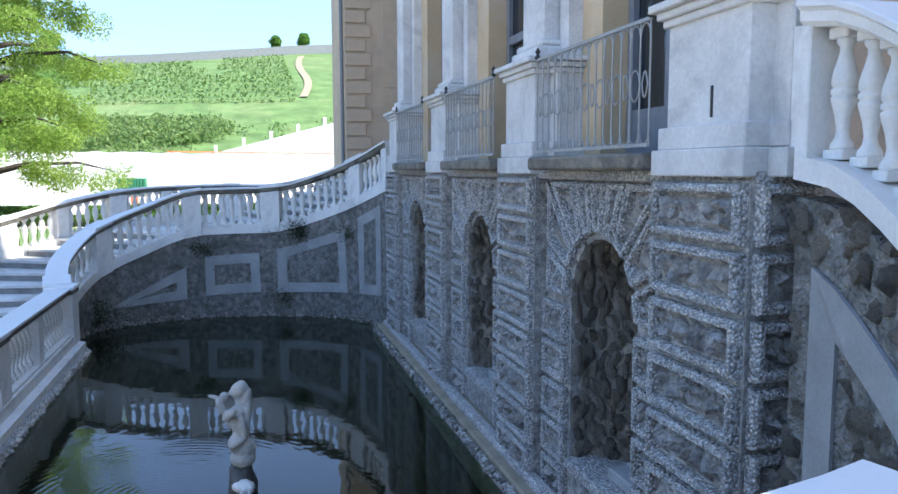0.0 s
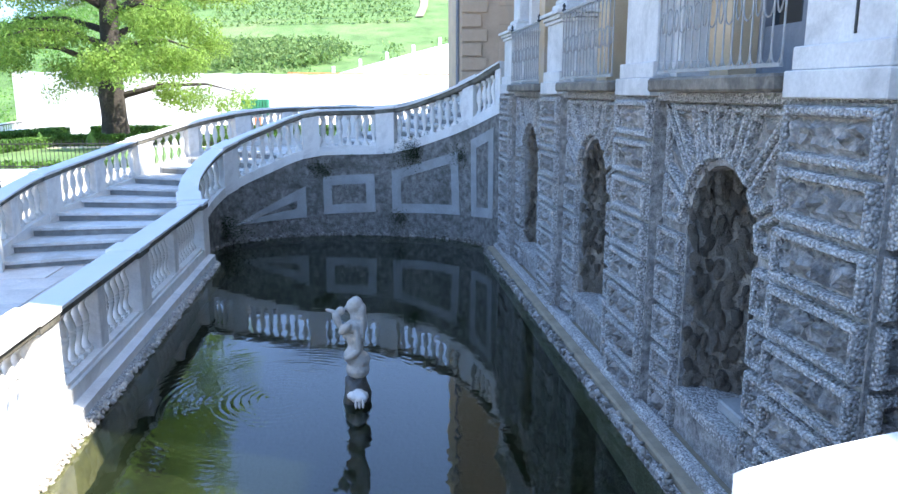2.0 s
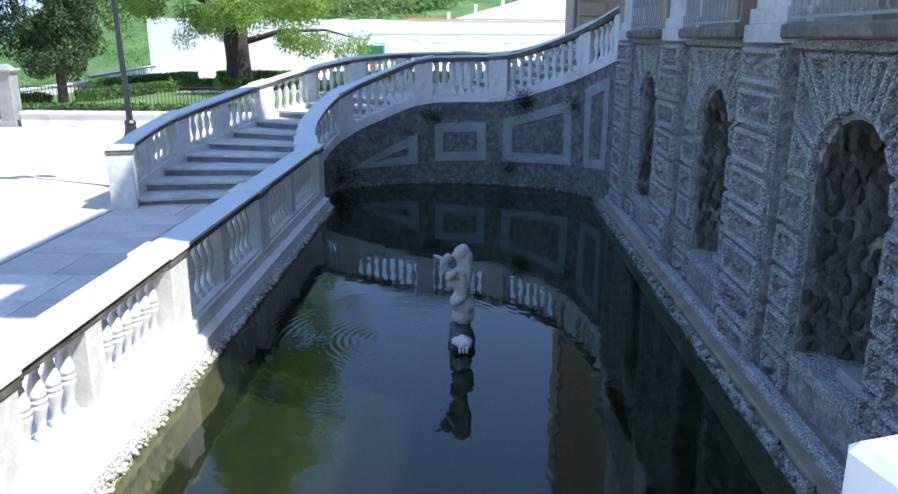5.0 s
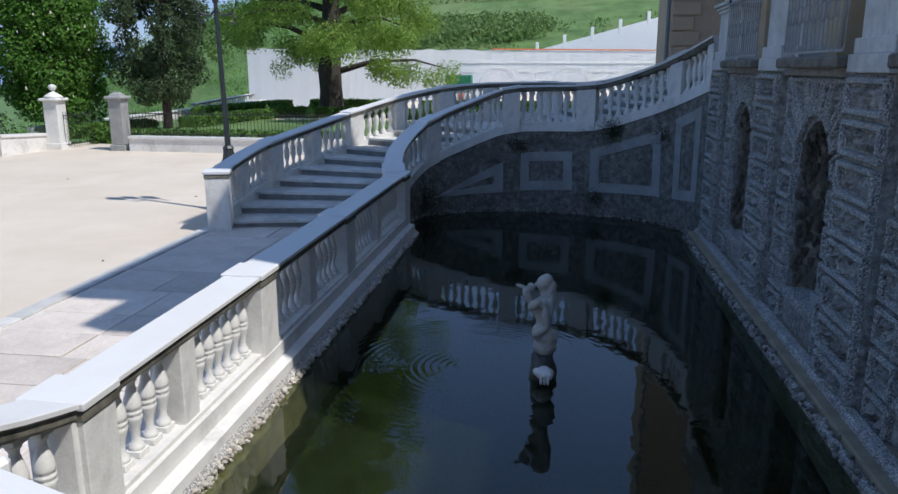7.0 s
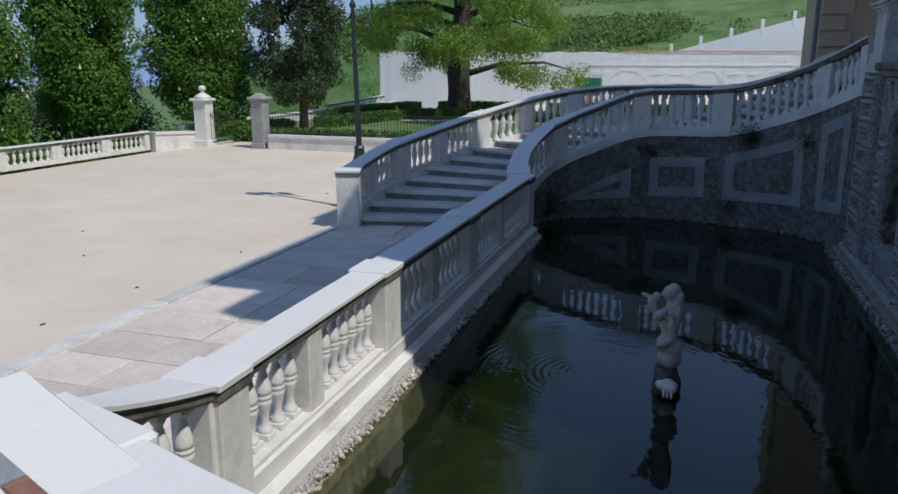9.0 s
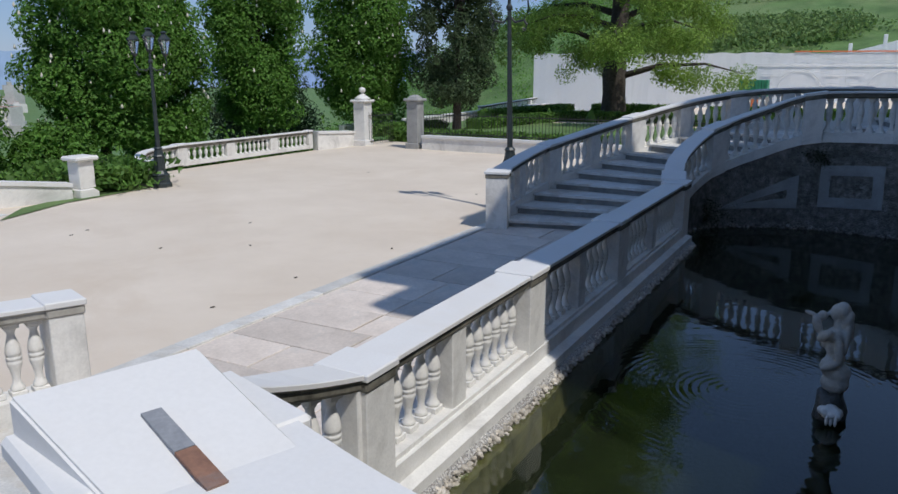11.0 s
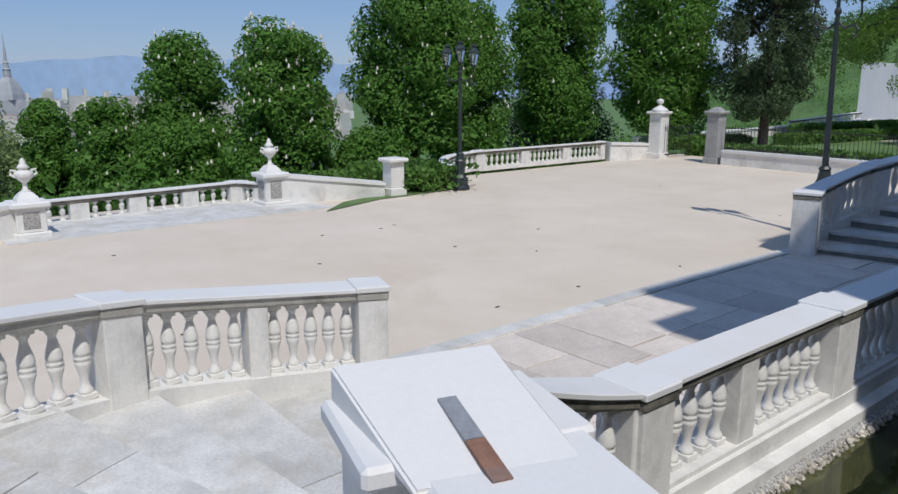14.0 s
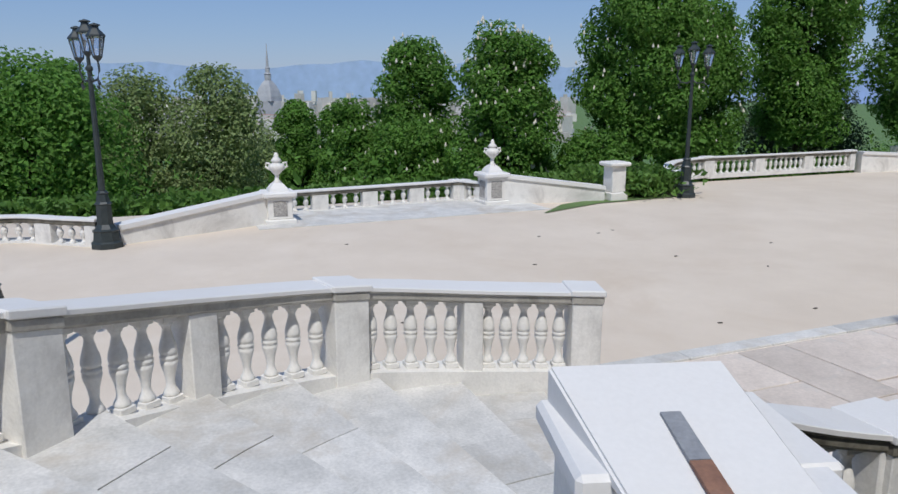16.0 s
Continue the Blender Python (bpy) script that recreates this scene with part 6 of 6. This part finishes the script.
# city on the plain
CITY = [material("pale_city_walls", (0.5, 0.47, 0.43), (0.62, 0.6, 0.57), 0.8, 0.02, 0.3, 0, per_piece=0.3, island=True), material("city_roofs", (0.32, 0.17, 0.12), (0.42, 0.25, 0.18), 0.85, 0.02, 0.3, 0, per_piece=0.3, island=True)]
bm = bmesh.new()
rr = random.Random(4)
for _ in range(1500):
    a = rr.uniform(radians(58), radians(112))
    d = 1250 * (4600 / 1250) ** rr.random()
    x, y = -d * math.sin(a), d * math.cos(a)
    w, l, h = rr.uniform(12, 34), rr.uniform(12, 40), rr.uniform(12, 26) * (2.4 if rr.random() < 0.09 else 1)
    t = rr.uniform(0, 3.1)
    g = ground_height(x, y)
    c, s = math.cos(t), math.sin(t)
    pts = [(x + c * p * w / 2 - s * q * l / 2, y + s * p * w / 2 + c * q * l / 2) for p, q in ((-1, -1), (1, -1), (1, 1), (-1, 1))]
    lo = [bm.verts.new((*p, g - 4)) for p in pts]
    hi = [bm.verts.new((*p, g + h)) for p in pts]
    for k in range(4):
        bm.faces.new((lo[k], lo[(k + 1) % 4], hi[(k + 1) % 4], hi[k]))
    f = bm.faces.new(hi)
    f.material_index = 1 if rr.random() < 0.65 else 0
tagged(new("city", mesh_of(bm, "city", CITY)), "distant city of pale walls and red roofs", "city", kind="stuff")
g = ground_height(-1675, 290)
tower = thing("spired_tower", (-1675, 290, g), "distant tower with a square grey dome and tall spire", "tower")
SPIRE = material("grey_stone_spire", (0.34, 0.35, 0.37), (0.44, 0.45, 0.46), 0.8, 0.05, 0.5, 0)
part("hall", boxm(x=(-22, 22), y=(-22, 22), z=(0, 58)), SPIRE, tower)
bm = lathe(bmesh.new(), [(29, 58), (27.5, 68), (23, 80), (16, 92), (10, 99), (7, 102)], 4)
part("dome", bm, SPIRE, tower)
bm = lathe(bmesh.new(), [(7, 102), (7, 114), (8.5, 115), (5, 117), (4.6, 126), (5.5, 127), (3.2, 130), (2.4, 146), (1.2, 160), (0.6, 178)], 8)
part("spire", bm, SPIRE, tower)
# The haze of distance is put into the ridge's pale blue.
RIDGE = material("hazed_mountains", (0.36, 0.47, 0.68), (0.40, 0.51, 0.72), 1.0, 0.002, 0.02, 0, spec=0.0)
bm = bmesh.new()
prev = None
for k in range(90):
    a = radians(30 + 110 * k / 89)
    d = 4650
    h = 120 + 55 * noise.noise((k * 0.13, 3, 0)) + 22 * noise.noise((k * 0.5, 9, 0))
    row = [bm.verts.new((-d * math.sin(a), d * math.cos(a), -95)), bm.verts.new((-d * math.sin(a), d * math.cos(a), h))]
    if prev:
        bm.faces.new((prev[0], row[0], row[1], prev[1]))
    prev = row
structure("backdrop", bm, RIDGE, "mountain ridge on the horizon, coloured pale blue for haze", "mountains")


# ---- tufts on the stair wall, twigs and leaves ----
for s_, z_, r_, n_ in ((6.3, 1.70, 0.36, 1900), (4.1, 1.35, 0.24, 700), (1.75, 0.2, 0.42, 2000), (5.95, 0.3, 0.22, 500), (7.5, 1.7, 0.24, 500)):
    c = inner.at(s_) + inner.side(s_) * 0.16
    q = np.array([[c.x, c.y, z_]]) + rng.normal(size=(n_, 3)) * np.array([r_ * 0.6, 0.03, r_ * 0.4])
    u, v = rng.normal(size=(n_, 3)) * 0.008, rng.normal(size=(n_, 3)) * 0.008
    me = bpy.data.meshes.new("wall_plant")
    me.from_pydata(np.stack([q - u, q - v, q + u, q + v], 1).reshape(-1, 3).tolist(), [], np.arange(n_ * 4).reshape(-1, 4).tolist())
    me.materials.append(LEAF_MOSS)
    tagged(new("wall_plant", me), "dark green tuft growing from the stair wall", "plant", kind="stuff")
for k, (x, y, z, a) in enumerate(((-3.3, 0.35, 0.66, 20), (-3.9, 1.2, 0.42, 60), (-2.6, -0.5, 1.0, 110), (-4.5, 0.1, 0.75, 35), (-3.6, 2.1, 0.33, 80))):
    bm = tube(bmesh.new(), [(-0.06, 0, 0.012), (-0.02, 0.008, 0.016), (0.02, 0.0, 0.014), (0.07, 0.012, 0.01)], [0.004, 0.006, 0.006, 0.003], 5)
    box(bm, 0.01, 0.05, -0.012, 0.014, 0.004, 0.012)
    ob = tagged(new("fallen_twig", mesh_of(bm, "fallen_twig", BARK)), "dry brown twig lying on the stair", "twig", "fallen twigs")
    ob.matrix_basis = pose(x, y, z, 0, 0, a)
for k in range(14):
    bm = boxm(x=(-0.035, 0.035), y=(-0.016, 0.016), z=(0.0, 0.01), bevel=0.004)
    ob = tagged(new("dry_leaf", mesh_of(bm, "dry_leaf", BARK)), "dry brown leaf on the gravel", "leaf", "dry leaves")
    ob.matrix_basis = pose(rng.uniform(-14, -7), rng.uniform(3, 20), 0.002, 0, 0, rng.uniform(0, 180))

# ---- paving slabs ----
rp = random.Random(9)
y = 2.0
SLABS = {}
while y < 14.0:
    d = rp.choice((0.7, 0.85, 1.0))
    x = -6.25
    for w in rp.choice(((1.2, 1.0, 1.3), (0.9, 1.4, 1.2), (1.5, 0.9, 1.1))):
        if (w, d) not in SLABS:
            bm = boxm(x=(0.008, w - 0.008), y=(0.008, d - 0.008), z=(0, 0.022), bevel=0.005)
            SLABS[(w, d)] = mesh_of(bm, "paving_slab", PAVING)
        ob = part("paving_slab", SLABS[(w, d)], None, paving)
        ob.matrix_basis = pose(x, y, 0.004 + rp.uniform(0, 0.006), rp.uniform(-0.25, 0.25), rp.uniform(-0.25, 0.25), 0)
        x += w
    y += d

KERB = mesh_of(boxm(x=(-0.12, 0.12), y=(0.006, 1.194), z=(0, 0.035), bevel=0.008), "kerb_stone", STEP_STONE)
kerb = thing("kerb", (-6.42, 1.9, 0), "pale grey stone kerb between paving and gravel", "kerb", kind="structure")
for k in range(10):
    part("kerb_stone", KERB, None, kerb).matrix_basis = pose(0, 1.2 * k, 0)
